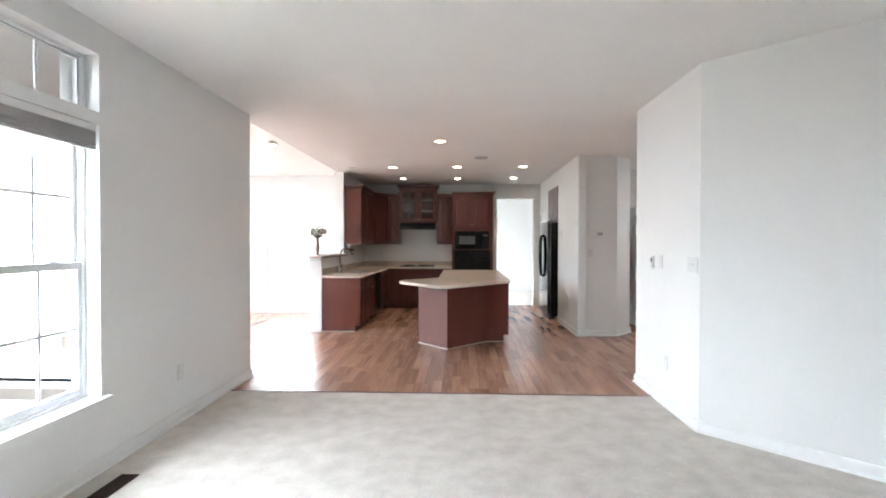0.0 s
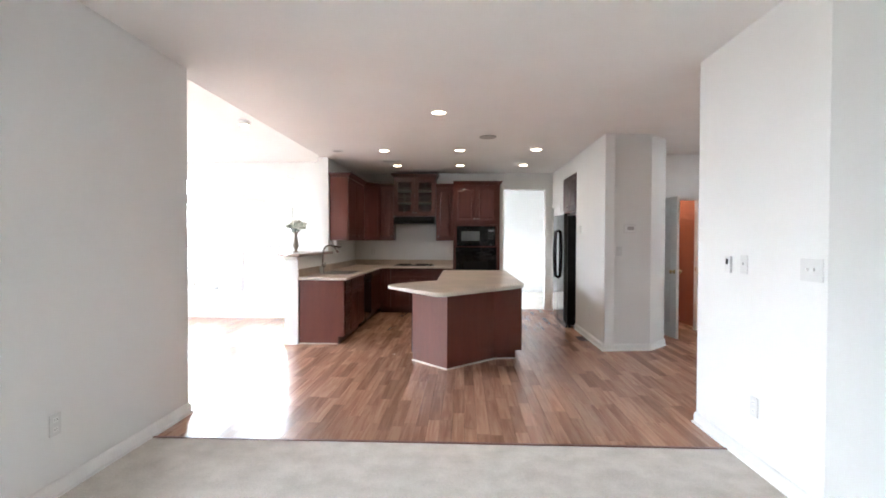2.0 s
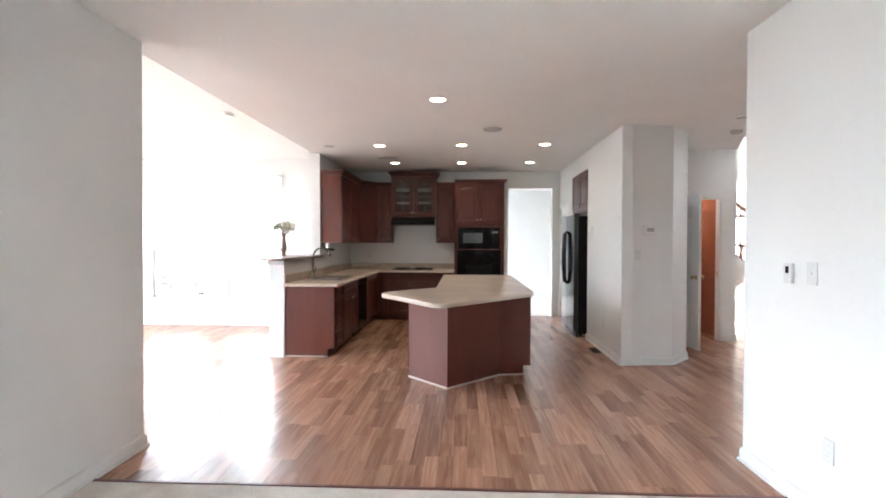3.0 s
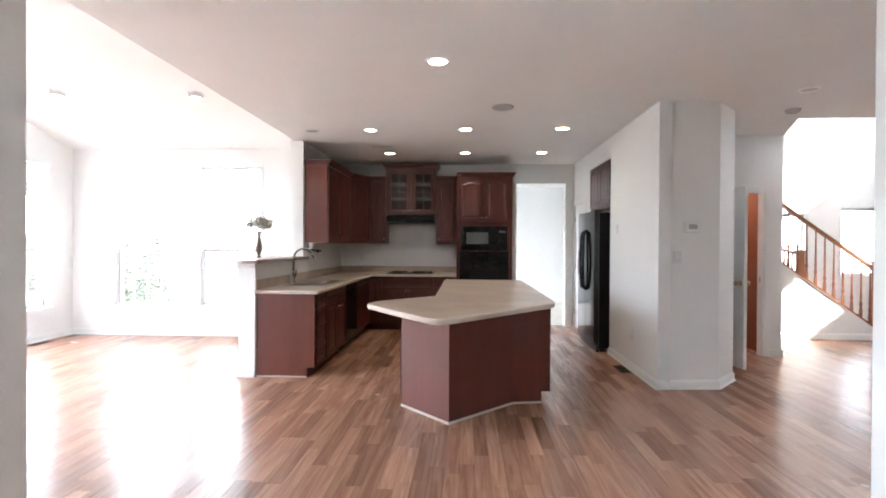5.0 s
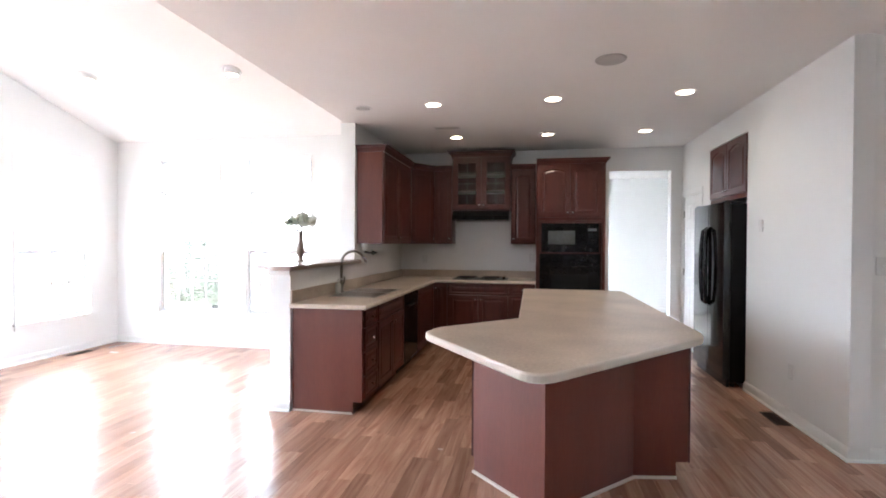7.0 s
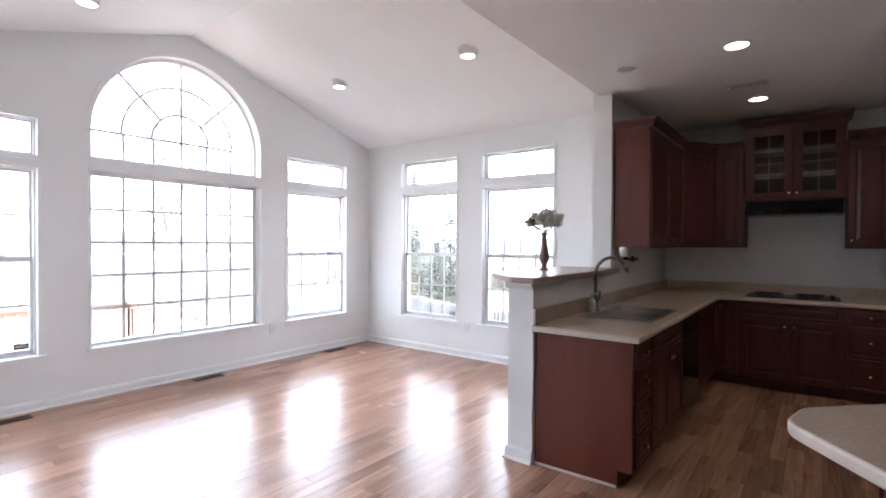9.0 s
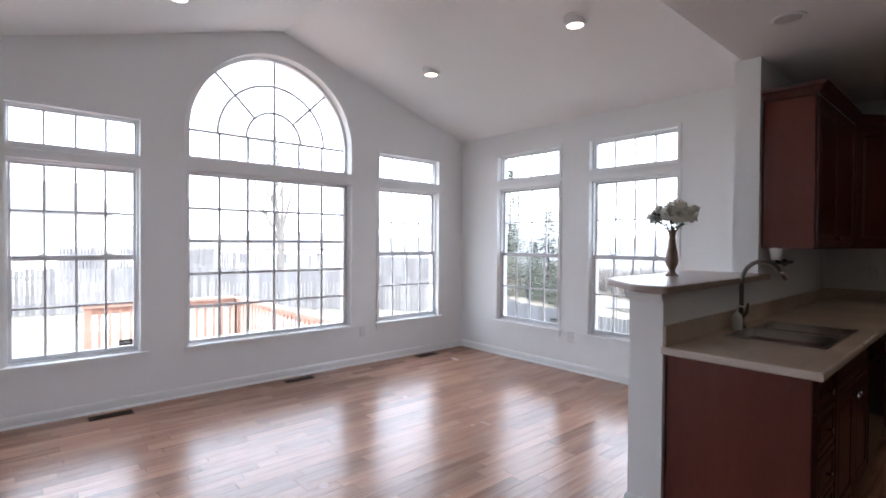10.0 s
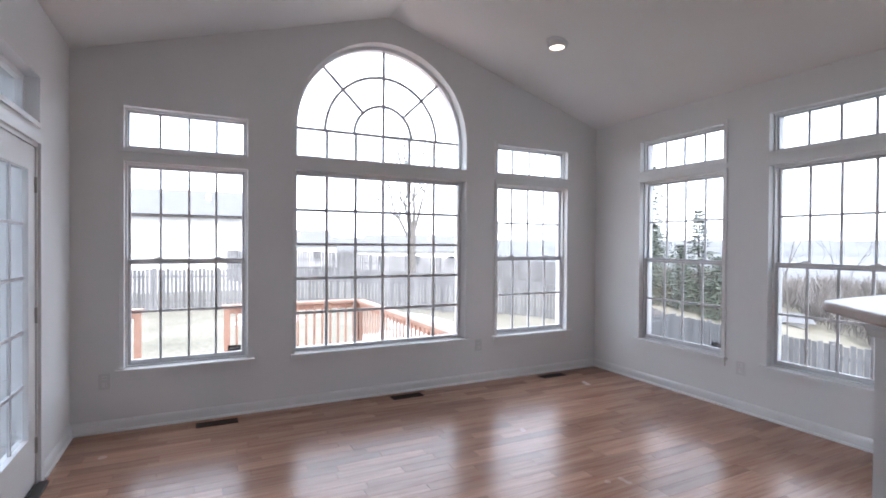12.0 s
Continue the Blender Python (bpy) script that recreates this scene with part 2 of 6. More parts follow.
def thing(name, m=None, label="", category="", group="", kind=""):
    ob = tagged(new(name), label, category, group, kind)
    ob.empty_display_size = 0.1
    if m is not None:
        ob.matrix_world = m
    return ob


def part(name, bm, mat, parent=None, label="", smooth=False, **tags):
    if not isinstance(bm, bpy.types.Mesh):
        bmesh.ops.recalc_face_normals(bm, faces=bm.faces[:])
        me = bpy.data.meshes.new(name)
        bm.to_mesh(me)
        bm.free()
    else:
        me = bm
    if mat is not None and not me.materials:
        me.materials.append(mat)
    if smooth:
        me.shade_smooth()
    ob = new(name, me)
    ob.parent = parent
    return tagged(ob, label, **tags)


def plate(outer, holes, place, w0, w1):
    """A flat body: an outline with holes in (u, v), between two depths, set in space by place(u, v, w)."""
    bm = bmesh.new()
    loops = {}
    for w in (w0, w1):
        edges = []
        for n, ring in enumerate([outer, *holes]):
            vs = [bm.verts.new(place(u, v, w)) for u, v in ring]
            loops[w, n] = vs
            edges += [bm.edges.new((vs[i], vs[(i + 1) % len(vs)])) for i in range(len(vs))]
        bmesh.ops.triangle_fill(bm, use_beauty=True, use_dissolve=False, edges=edges)
    for n in range(1 + len(holes)):
        a, b = loops[w0, n], loops[w1, n]
        for i in range(len(a)):
            j = (i + 1) % len(a)
            bm.faces.new((a[i], a[j], b[j], b[i]))
    bmesh.ops.recalc_face_normals(bm, faces=bm.faces[:])
    return bm


def rect(u0, v0, u1, v1):
    return [(u0, v0), (u1, v0), (u1, v1), (u0, v1)]


def lathe(bm, profile, seg=20, center=(0, 0, 0), axis="z"):
    rings = []
    for r, h in profile:
        ring = []
        for i in range(seg):
            a = 2 * math.pi * i / seg
            p = (r * math.cos(a), r * math.sin(a), h)
            if axis == "y":
                p = (p[0], p[2], p[1])
            elif axis == "x":
                p = (p[2], p[0], p[1])
            ring.append(bm.verts.new([c + q for c, q in zip(center, p)]))
        rings.append(ring)
    for a, b in zip(rings, rings[1:]):
        for i in range(seg):
            bm.faces.new((a[i], a[(i + 1) % seg], b[(i + 1) % seg], b[i]))
    bm.faces.new(rings[0][::-1])
    bm.faces.new(rings[-1])
    return bm


def tube(bm, pts, r, seg=10):
    """A round bar along points; r is one radius or one for each point."""
    rs = [r] * len(pts) if not isinstance(r, (list, tuple)) else r
    pts = [Vector(p) for p in pts]
    rings, n = [], None
    for i, p in enumerate(pts):
        d = (pts[min(i + 1, len(pts) - 1)] - pts[max(i - 1, 0)]).normalized()
        n = (Vector((0, 0, 1)) if abs(d.z) < 0.95 else Vector((1, 0, 0))) if n is None else n
        n = (n - d * n.dot(d)).normalized()
        s = d.cross(n)
        rings.append([bm.verts.new(p + (n * math.cos(a) + s * math.sin(a)) * rs[i]) for a in (2 * math.pi * k / seg for k in range(seg))])
    for a, b in zip(rings, rings[1:]):
        for i in range(seg):
            bm.faces.new((a[i], a[(i + 1) % seg], b[(i + 1) % seg], b[i]))
    bm.faces.new(rings[0][::-1])
    bm.faces.new(rings[-1])
    return bm


def sweep(bm, path, profile, closed=False):
    """Carry a section (out, up) along a flat path of (x, y) corners with mitres; out is to the right of the way."""
    n = len(path)
    rings = []
    for i in range(n):
        p = Vector(path[i])
        a = (p - Vector(path[i - 1])).normalized() if (closed or i > 0) else None
        b = (Vector(path[(i + 1) % n]) - p).normalized() if (closed or i < n - 1) else None
        a, b = a or b, b or a
        na, nb = Vector((a.y, -a.x)), Vector((b.y, -b.x))
        m = (na + nb).normalized()
        m = m / max(0.2, m.dot(na))
        rings.append([bm.verts.new((p.x + m.x * o, p.y + m.y * o, z)) for o, z in profile])
    k = len(profile)
    for i in range(n if closed else n - 1):
        a, b = rings[i], rings[(i + 1) % n]
        for j in range(k):
            bm.faces.new((a[j], a[(j + 1) % k], b[(j + 1) % k], b[j]))
    if not closed:
        bm.faces.new(rings[0])
        bm.faces.new(rings[-1][::-1])
    return bm


# ---- plan ----
CEIL_Z = 2.75
WX, NY, SY = -5.28, 9.835, 4.81        # sunroom: west, north and south faces
LX, RX = -1.51, 2.47                  # left and right faces of the family room and kitchen
BY = 11.14                            # kitchen back wall
RIDGE_Y, RIDGE_Z, EAVE_Z = 7.27, 3.555, 2.78
GROUND = -1.3


def vault_z(y):
    return RIDGE_Z - abs(y - RIDGE_Y) * (RIDGE_Z - EAVE_Z) / (NY - RIDGE_Y)


def wall(name, outer, holes, place, w0, w1, label, mat=None):
    return part(name, plate(outer, holes, place, w0, w1), mat or WALL, None, label, category="wall", kind="structure")


def x_wall(x):
    return lambda u, v, w: (x + w, u, v)


def y_wall(y):
    return lambda u, v, w: (u, y + w, v)


WIN_1 = (0.455, 2.03, 2.135, 2.447)    # sill, head, transom foot, transom head
WIN_3 = (0.455, 2.06, 2.165, 2.472)
WIN_N = (0.432, 2.085, 2.192, 2.508)
WIN_L = (0.455, 2.13, 2.205, 2.557)


def two_holes(u0, u1, zs):
    return [rect(u0, zs[0], u1, zs[1]), rect(u0, zs[2], u1, zs[3])]


def arch_ring(cu, cv, r, v0, n=28):
    return [(cu - r, v0)] + [(cu + r, v0)] + [(cu + r * math.cos(a), cv + r * math.sin(a)) for a in (math.pi * i / n for i in range(n + 1))]


ARCH_U, ARCH_V, ARCH_R = 7.24, 2.452, 0.845
W_HOLES = two_holes(5.143, 6.012, WIN_1) + [rect(6.395, 0.455, 8.085, 2.06), arch_ring(ARCH_U, ARCH_V, ARCH_R, 2.175)] + two_holes(8.465, 9.40, WIN_3)
wall("wall_west", [(SY - 0.17, -1.3), (NY + 0.17, -1.3), (NY + 0.17, vault_z(NY + .17) + .1), (RIDGE_Y, RIDGE_Z + 0.1), (SY - 0.17, vault_z(SY - .17) + .1)],
     W_HOLES, x_wall(WX), -0.17, 0.0, "white painted sunroom gable wall with an arched window")
wall("wall_north", rect(WX + 0.001, -1.3, LX - 0.191, EAVE_Z + 0.12), two_holes(-4.625, -3.705, WIN_N) + two_holes(-3.31, -2.39, WIN_N), y_wall(NY), 0.0, 0.17,
     "white painted sunroom wall with two tall windows")
wall("wall_south", rect(WX + 0.001, -1.3, LX - 0.17, EAVE_Z + 0.12), [rect(-4.49, 0.02, -2.58, 1.985), rect(-4.49, 2.11, -2.58, 2.37)], y_wall(SY), -0.17, 0.0,
     "white painted sunroom wall with a glazed door")
wall("wall_family_left", rect(-3.1, -1.3, 5.0, CEIL_Z), two_holes(1.96, 2.86, WIN_L) + two_holes(0.60, 1.50, WIN_L), x_wall(LX), -0.17, 0.0,
     "white painted living room wall with tall windows")
wall("wall_family_back", rect(LX, -0.3, 5.3, CEIL_Z), [], y_wall(-3.0), -0.15, 0.0, "plain white wall behind the living room")
wall("wall_family_right", rect(3.66, -0.3, 5.0, CEIL_Z), [], x_wall(2.48), 0.0, 0.12, "white painted wall at the living room opening")
wall("wall_angled", [(3.66, -0.3), (1.16, -0.3), (1.16, CEIL_Z), (3.66, CEIL_Z)], [], lambda u, v, w: (2.48 + (3.66 - u) + w, u + w * 0.99, v), 0.0, 0.085,
     "white painted wall running off at an angle")
wall("wall_family_far_right", rect(-3.1, -0.3, 1.16, CEIL_Z), [], x_wall(4.98), 0.0, 0.12, "plain white wall")
wall("wall_hall_south", rect(2.602, -0.3, 9.0, CEIL_Z), [rect(2.66, -0.01, 3.44, 2.05)], y_wall(4.88), 0.0, 0.12, "white painted hall wall with a door")
wall("wall_kitchen_left", rect(9.155, -0.3, BY + 0.15, CEIL_Z), [], x_wall(LX - 0.02), -0.17, 0.0, "white painted kitchen wall behind the upper cabinets")
wall("wall_kitchen_back", rect(LX - 0.02, -0.3, 3.3, CEIL_Z), [rect(1.50, -0.01, 2.32, 2.42)], y_wall(BY), 0.0, 0.14, "off-white kitchen wall with a cased opening")
wall("wall_gable_inner", [(SY, CEIL_Z + 0.001), (NY + .17, CEIL_Z + 0.001), (NY + .17, EAVE_Z + .1), (RIDGE_Y, RIDGE_Z + 0.1), (SY, EAVE_Z + 0.1)], [], x_wall(-1.53), -0.12, 0.0,
     "white painted gable above the flat ceiling")
wall("pony_wall", rect(7.64, -0.3, 9.154, 1.165), [], x_wall(-1.70), 0.0, 0.18, "low white wall under the breakfast ledge")
wall("wall_kitchen_right", rect(7.46, -0.3, BY, CEIL_Z), [rect(9.04, 0.0, 10.06, 2.49), rect(10.34, -0.01, 11.06, 2.05)], x_wall(RX), 0.0, 0.12,
     "white painted kitchen wall with the fridge alcove")
wall("wall_column_front", [(2.592, -0.3), (3.07, -0.3), (3.07, CEIL_Z), (2.592, CEIL_Z)], [], lambda u, v, w: (u, 7.475 + (u - 2.59) * 0.11 + w, v), 0.0, 0.12,
     "white painted wall with a thermostat")
wall("wall_column_corner", [(0.0, -0.3), (0.44, -0.3), (0.44, CEIL_Z), (0, CEIL_Z)], [], lambda u, v, w: (3.07 + u * 0.69 - w * 0.72, 7.53 + u * 0.72 + w * 0.69, v), 0.001, 0.1,
     "white painted angled wall")
wall("wall_closet_side", rect(7.90, -0.3, 8.999, CEIL_Z), [], x_wall(3.30), 0.0, 0.08, "white painted wall beside the closet")
wall("wall_closet", rect(3.30, -0.3, 4.57, CEIL_Z), [rect(3.58, -0.01, 4.355, 2.06)], y_wall(9.0), 0.0, 0.12, "white painted wall with an open closet door")
wall("wall_foyer_west", rect(9.121, -0.3, 13.3, 5.3), [], x_wall(4.57), -0.12, 0.0, "white painted hall wall")
wall("wall_foyer_upper_west", rect(8.16, CEIL_Z + 0.2, 9.12, 5.3), [], x_wall(4.20), -0.12, 0.0, "white painted upper hall wall")
wall("wall_foyer_upper_south", rect(4.20, CEIL_Z + 0.2, 9.0, 5.3), [], y_wall(8.16), -0.12, 0.0, "white painted upper hall wall")
wall("wall_foyer_north", rect(4.57, -0.3, 9.2, 2.54), [rect(5.6, 0.75, 6.97, 1.99), rect(7.62, 0.85, 8.35, 2.10)], y_wall(12.2), 0.0, 0.16, "white painted hall wall with windows")
wall("wall_foyer_north_upper", rect(4.57, 2.54, 9.2, 5.3), [], y_wall(12.40), 0.0, 0.16, "white upper hall wall set back above a ledge")
part("ledge_foyer", boxes((4.57, 12.201, 2.5, 9.2, 12.40, 2.54)), TRIM, None, "painted ledge", category="ledge", kind="structure")
# openings out of view, added to bring sun onto stair and upper walls
wall("wall_hall_east", rect(4.88, -0.3, 13.3, 5.3), [rect(8.45, 2.6, 9.30, 3.7), rect(10.6, 3.6, 11.8, 4.8)], x_wall(9.0), 0.0, 0.16, "white painted hall wall with added high openings")
part("ceiling_foyer", boxes((4.05, 8.0, 5.301, 9.2, 12.6, 5.45)), CEIL, None, "white ceiling of the tall hall", category="ceiling", kind="structure")

# the room behind the kitchen opening, the closet and the pantry, closed
wall("wall_back_room", rect(0.2, -0.3, 4.5, CEIL_Z), [], y_wall(14.6), 0.0, 0.1, "plain white wall of the room beyond")
# the hole is a hidden opening, added to brighten this room
wall("wall_back_room_left", rect(BY + 0.141, -0.3, 14.6, CEIL_Z), [rect(12.0, 0.6, 13.6, 2.1)], x_wall(0.3), -0.1, 0.0, "plain white wall of the room beyond")
wall("wall_back_room_right", rect(BY + 0.141, -0.3, 14.6, CEIL_Z), [], x_wall(4.4), 0.0, 0.1, "plain white wall of the room beyond")
part("ceiling_back_room", boxes((0.2, BY + 0.141, CEIL_Z, 4.5, 14.7, CEIL_Z + 0.1)), CEIL, None, "white ceiling of the room beyond", category="ceiling", kind="structure")
part("floor_back_room", boxes((0.2, BY + 0.10, -0.1, 4.5, 14.7, 0.002)), CARPET, None, "pale carpet in the room beyond", category="floor", kind="structure")
wall("wall_powder_back", rect(3.38, -0.3, 4.45, 2.6), [], y_wall(10.55), 0.0, 0.08, "terracotta painted wall of the small room", TERRA)
wall("wall_powder_left", rect(9.121, -0.3, 10.55, 2.6), [], x_wall(3.38), -0.06, 0.0, "terracotta painted wall of the small room", TERRA)
wall("wall_powder_right", rect(9.121, -0.3, 10.55, 2.6), [], x_wall(4.44), 0.0, 0.009, "terracotta painted wall of the small room", TERRA)
part("ceiling_powder", boxes((3.32, 9.121, 2.6, 4.449, 10.63, 2.66)), CEIL, None, "white ceiling of the small room", category="ceiling", kind="structure")

# ceilings
part("ceiling", plate([(-1.649, -3.1), (9.1, -3.1), (9.1, 8.16), (4.2, 8.16), (4.57, 9.0), (4.57, 11.28), (-1.649, 11.28)], [], lambda u, v, w: (u, v, w), CEIL_Z, CEIL_Z + 0.2),
     CEIL, None, "white textured flat ceiling with recessed lights", category="ceiling", kind="structure")
bm = bmesh.new()
for y0, y1 in ((SY - 0.01, RIDGE_Y), (NY + 0.01, RIDGE_Y)):
    v = [bm.verts.new(p) for p in ((WX - .01, y0, vault_z(y0)), (-1.65, y0, vault_z(y0)), (-1.65, y1, vault_z(y1)), (WX - .01, y1, vault_z(y1)))]
    bm.faces.new(v)
    v = [bm.verts.new((p.co.x, p.co.y, p.co.z + 0.1)) for p in v]
    bm.faces.new(v)
part("ceiling_vaulted", bm, CEIL, None, "white vaulted sunroom ceiling", category="ceiling", kind="structure")
part("roof_cover", plate([(SY - .6, 2.7), (RIDGE_Y, 3.78), (NY + .6, 2.7), (RIDGE_Y, 3.9)], [], x_wall(WX), -0.4, 3.55), ROOF_PALE, None, "pale grey shingle roof over the sunroom", category="roof", kind="structure")

# unseen storey and roof, added to keep direct sun out of the sunroom
part("wall_upper_storey", plate(rect(LX - 0.17, -3.1, 9.16, 7.99), [], lambda u, v, w: (u, v, w), CEIL_Z + 0.25, 5.6), SIDING, None, "unseen white sided storey added to keep sun off the sunroom", category="wall", kind="structure")
part("roof_upper", plate([(-3.6, 5.55), (2.45, 8.2), (8.5, 5.55)], [], lambda u, v, w: (w, u, v), LX - 0.6, 9.6), ROOF, None, "unseen grey shingle roof on the added storey", category="roof", kind="structure")

# base of the floors
part("floor_base", plate([(WX, 4.52), (9.0, 4.52), (9.0, 12.2), (4.6, 12.2), (4.6, BY + .1), (-1.6, BY + .1), (-1.6, NY), (WX, NY)], [], lambda u, v, w: (u, v, w), -0.12, -0.006),
     DARK, None, "dark underlay below the laminate", category="floor", kind="structure")
part("floor_carpet", plate([(LX, -3.0), (5.0, -3.0), (5.0, 4.52), (LX, 4.52)], [], lambda u, v, w: (u, v, w), -0.1, 0.004), CARPET, None,
     "pale beige cut-pile carpet", category="carpet", kind="structure")


# ---- windows ----
def bars(bm, u0, v0, u1, v1, cols, rows, w0, w1, t=0.018):
    for i in range(1, cols):
        c = u0 + (u1 - u0) * i / cols
        box(bm, c - t / 2, w0, v0, c + t / 2, w1, v1)
    for j in range(1, rows):
        c = v0 + (v1 - v0) * j / rows
        box(bm, u0, w0 + 0.001, c - t / 2, u1, w1 - 0.001, c + t / 2)


def ring_box(bm, u0, v0, u1, v1, t, w0, w1, bevel=0.0):
    """A rectangular frame of square bars, butted at the corners."""
    box(bm, u0, w0, v0, u0 + t, w1, v1, bevel)
    box(bm, u1 - t, w0, v0, u1, w1, v1, bevel)
    box(bm, u0 + t, w0, v0, u1 - t, w1, v0 + t, bevel)
    box(bm, u0 + t, w0, v1 - t, u1 - t, w1, v1, bevel)


def stool(win, width, v, deep=0.0, label="white painted window sill with an apron"):
    bm = boxes((-0.055, -0.045, v - 0.020, width + 0.055, -0.0005, v + 0.005), (0.001, -0.0004, v + 0.0005, width - 0.001, 0.049 + deep, v + 0.0045), bevel=0.0015)
    box(bm, -0.035, -0.013, v - 0.075, width + 0.035, 0.0, v - 0.021, 0.003)
    part("window_sill", bm, TRIM, win, label)


def casing(win, u0, v0, u1, v1, t=0.034):
    bm = bmesh.new()
    ring_box(bm, u0 - t, v0 - t, u1 + t, v1 + t, t, -0.012, 0.0, 0.002)
    part("casing", bm, TRIM, win)


def pane(win, u0, v0, u1, v1, w, mat=None):
    bm = bmesh.new()
    bm.faces.new([bm.verts.new(p) for p in ((u0, w, v0), (u1, w, v0), (u1, w, v1), (u0, w, v1))])
    ob = part("pane", bm, mat or GLASS, win, "grey-tinted glass pane" if mat else "clear glass pane")
    ob.visible_shadow = False
    return ob


def tall_window(name, m, width, sticker, zs, cols=4, deep=0.0, label="white double-hung window with a transom and dividing bars"):
    """Local: u along the wall to the right seen from inside is +x, +y goes out through the wall, z up; origin at the left bottom on the floor line."""
    win = thing(name, m, label, "window", kind="structure")
    lo, hi, mlo, mhi = zs
    meet = 1.275
    f, s_ = (0.022, 0.026) if deep else (0.016, 0.019)              # frame and sash thickness
    # drywall returns end at a vinyl frame
    bm = bmesh.new()
    ring_box(bm, 0.0, lo, width, hi, f, 0.050 + deep, 0.165, 0.002)
    ring_box(bm, 0.0, mlo, width, mhi, f, 0.050 + deep, 0.165, 0.002)
    part("window_frame", bm, VINYL, win)
    up = boxes()
    ring_box(up, f + 0.001, meet - 0.012, width - f - 0.001, hi - f - 0.001, s_, 0.094 + deep, 0.122 + deep, 0.003)
    part("upper_sash", up, SASH, win)
    low = boxes()
    ring_box(low, f + 0.001, lo + f + 0.001, width - f - 0.001, meet + 0.016, s_ + 0.003, 0.062 + deep, 0.091 + deep, 0.003)
    box(low, f + s_ + 0.005, 0.0615 + deep, meet - 0.026, width - f - s_ - 0.005, 0.0905 + deep, meet - 0.007, 0.002)
    box(low, f + s_ + 0.005, 0.062 + deep, lo + f + s_ + 0.0045, width - f - s_ - 0.005, 0.091 + deep, lo + f + s_ + 0.02, 0.003)
    part("lower_sash", low, SASH, win)
    bm = bmesh.new()
    for u in (0.25, 0.75):
        box(bm, width * u - 0.035, 0.060 + deep, meet + 0.017, width * u + 0.035, 0.086 + deep, meet + 0.024, 0.002)
        box(bm, width * u - 0.012, 0.066 + deep, meet + 0.0245, width * u + 0.020, 0.080 + deep, meet + 0.032, 0.002)
    part("sash_lock", bm, SASH, win)
    tr = boxes()
    ring_box(tr, f + 0.001, mlo + f + 0.001, width - f - 0.001, mhi - f - 0.001, 0.012, 0.072 + deep, 0.102 + deep, 0.002)
    part("transom_sash", tr, SASH, win)
    e = f + s_
    bm = bmesh.new()
    bars(bm, e, meet + 0.007, width - e, hi - e, cols, 2, 0.102 + deep, 0.114 + deep)
    bars(bm, e + 0.003, lo + e + 0.02, width - e - 0.003, meet - 0.026, cols, 2, 0.070 + deep, 0.082 + deep)
    bars(bm, f + 0.013, mlo + f + 0.013, width - f - 0.013, mhi - f - 0.013, cols, 1, 0.080 + deep, 0.092 + deep)
    part("muntins", bm, SASH, win, "pale dividing bars between the panes")
    pane(win, 0.025, meet, width - 0.025, hi - 0.025, 0.108 + deep)
    pane(win, 0.025, lo + 0.025, width - 0.025, meet, 0.076 + deep)
    pane(win, 0.022, mlo + 0.022, width - 0.022, mhi - 0.022, 0.086 + deep)
    if not deep:                      # the deep-set ones have bare drywall returns
        casing(win, 0, mlo, width, mhi)
        bm = boxes((-0.034, -0.012, lo, 0.0, 0.0, hi + 0.03), (width, -0.012, lo, width + 0.034, 0.0, hi + 0.03), (0.0, -0.012, hi, width, 0.0, hi + 0.03), bevel=0.002)
        part("casing", bm, TRIM, win)
    stool(win, width, lo, deep)
    if sticker:
        part("sticker", boxes((width - 0.145, 0.067, lo + 0.062, width - 0.045, 0.069, lo + 0.108)), BLACKLABEL, win, "small black sticker on the glass")
        part("sticker_text", boxes((width - 0.135, 0.0660, lo + 0.078, width - 0.055, 0.0668, lo + 0.084), (width - 0.13, 0.0660, lo + 0.090, width - 0.06, 0.0668, lo + 0.095)), PLATE, win,
             "pale lines on the sticker")
    return win


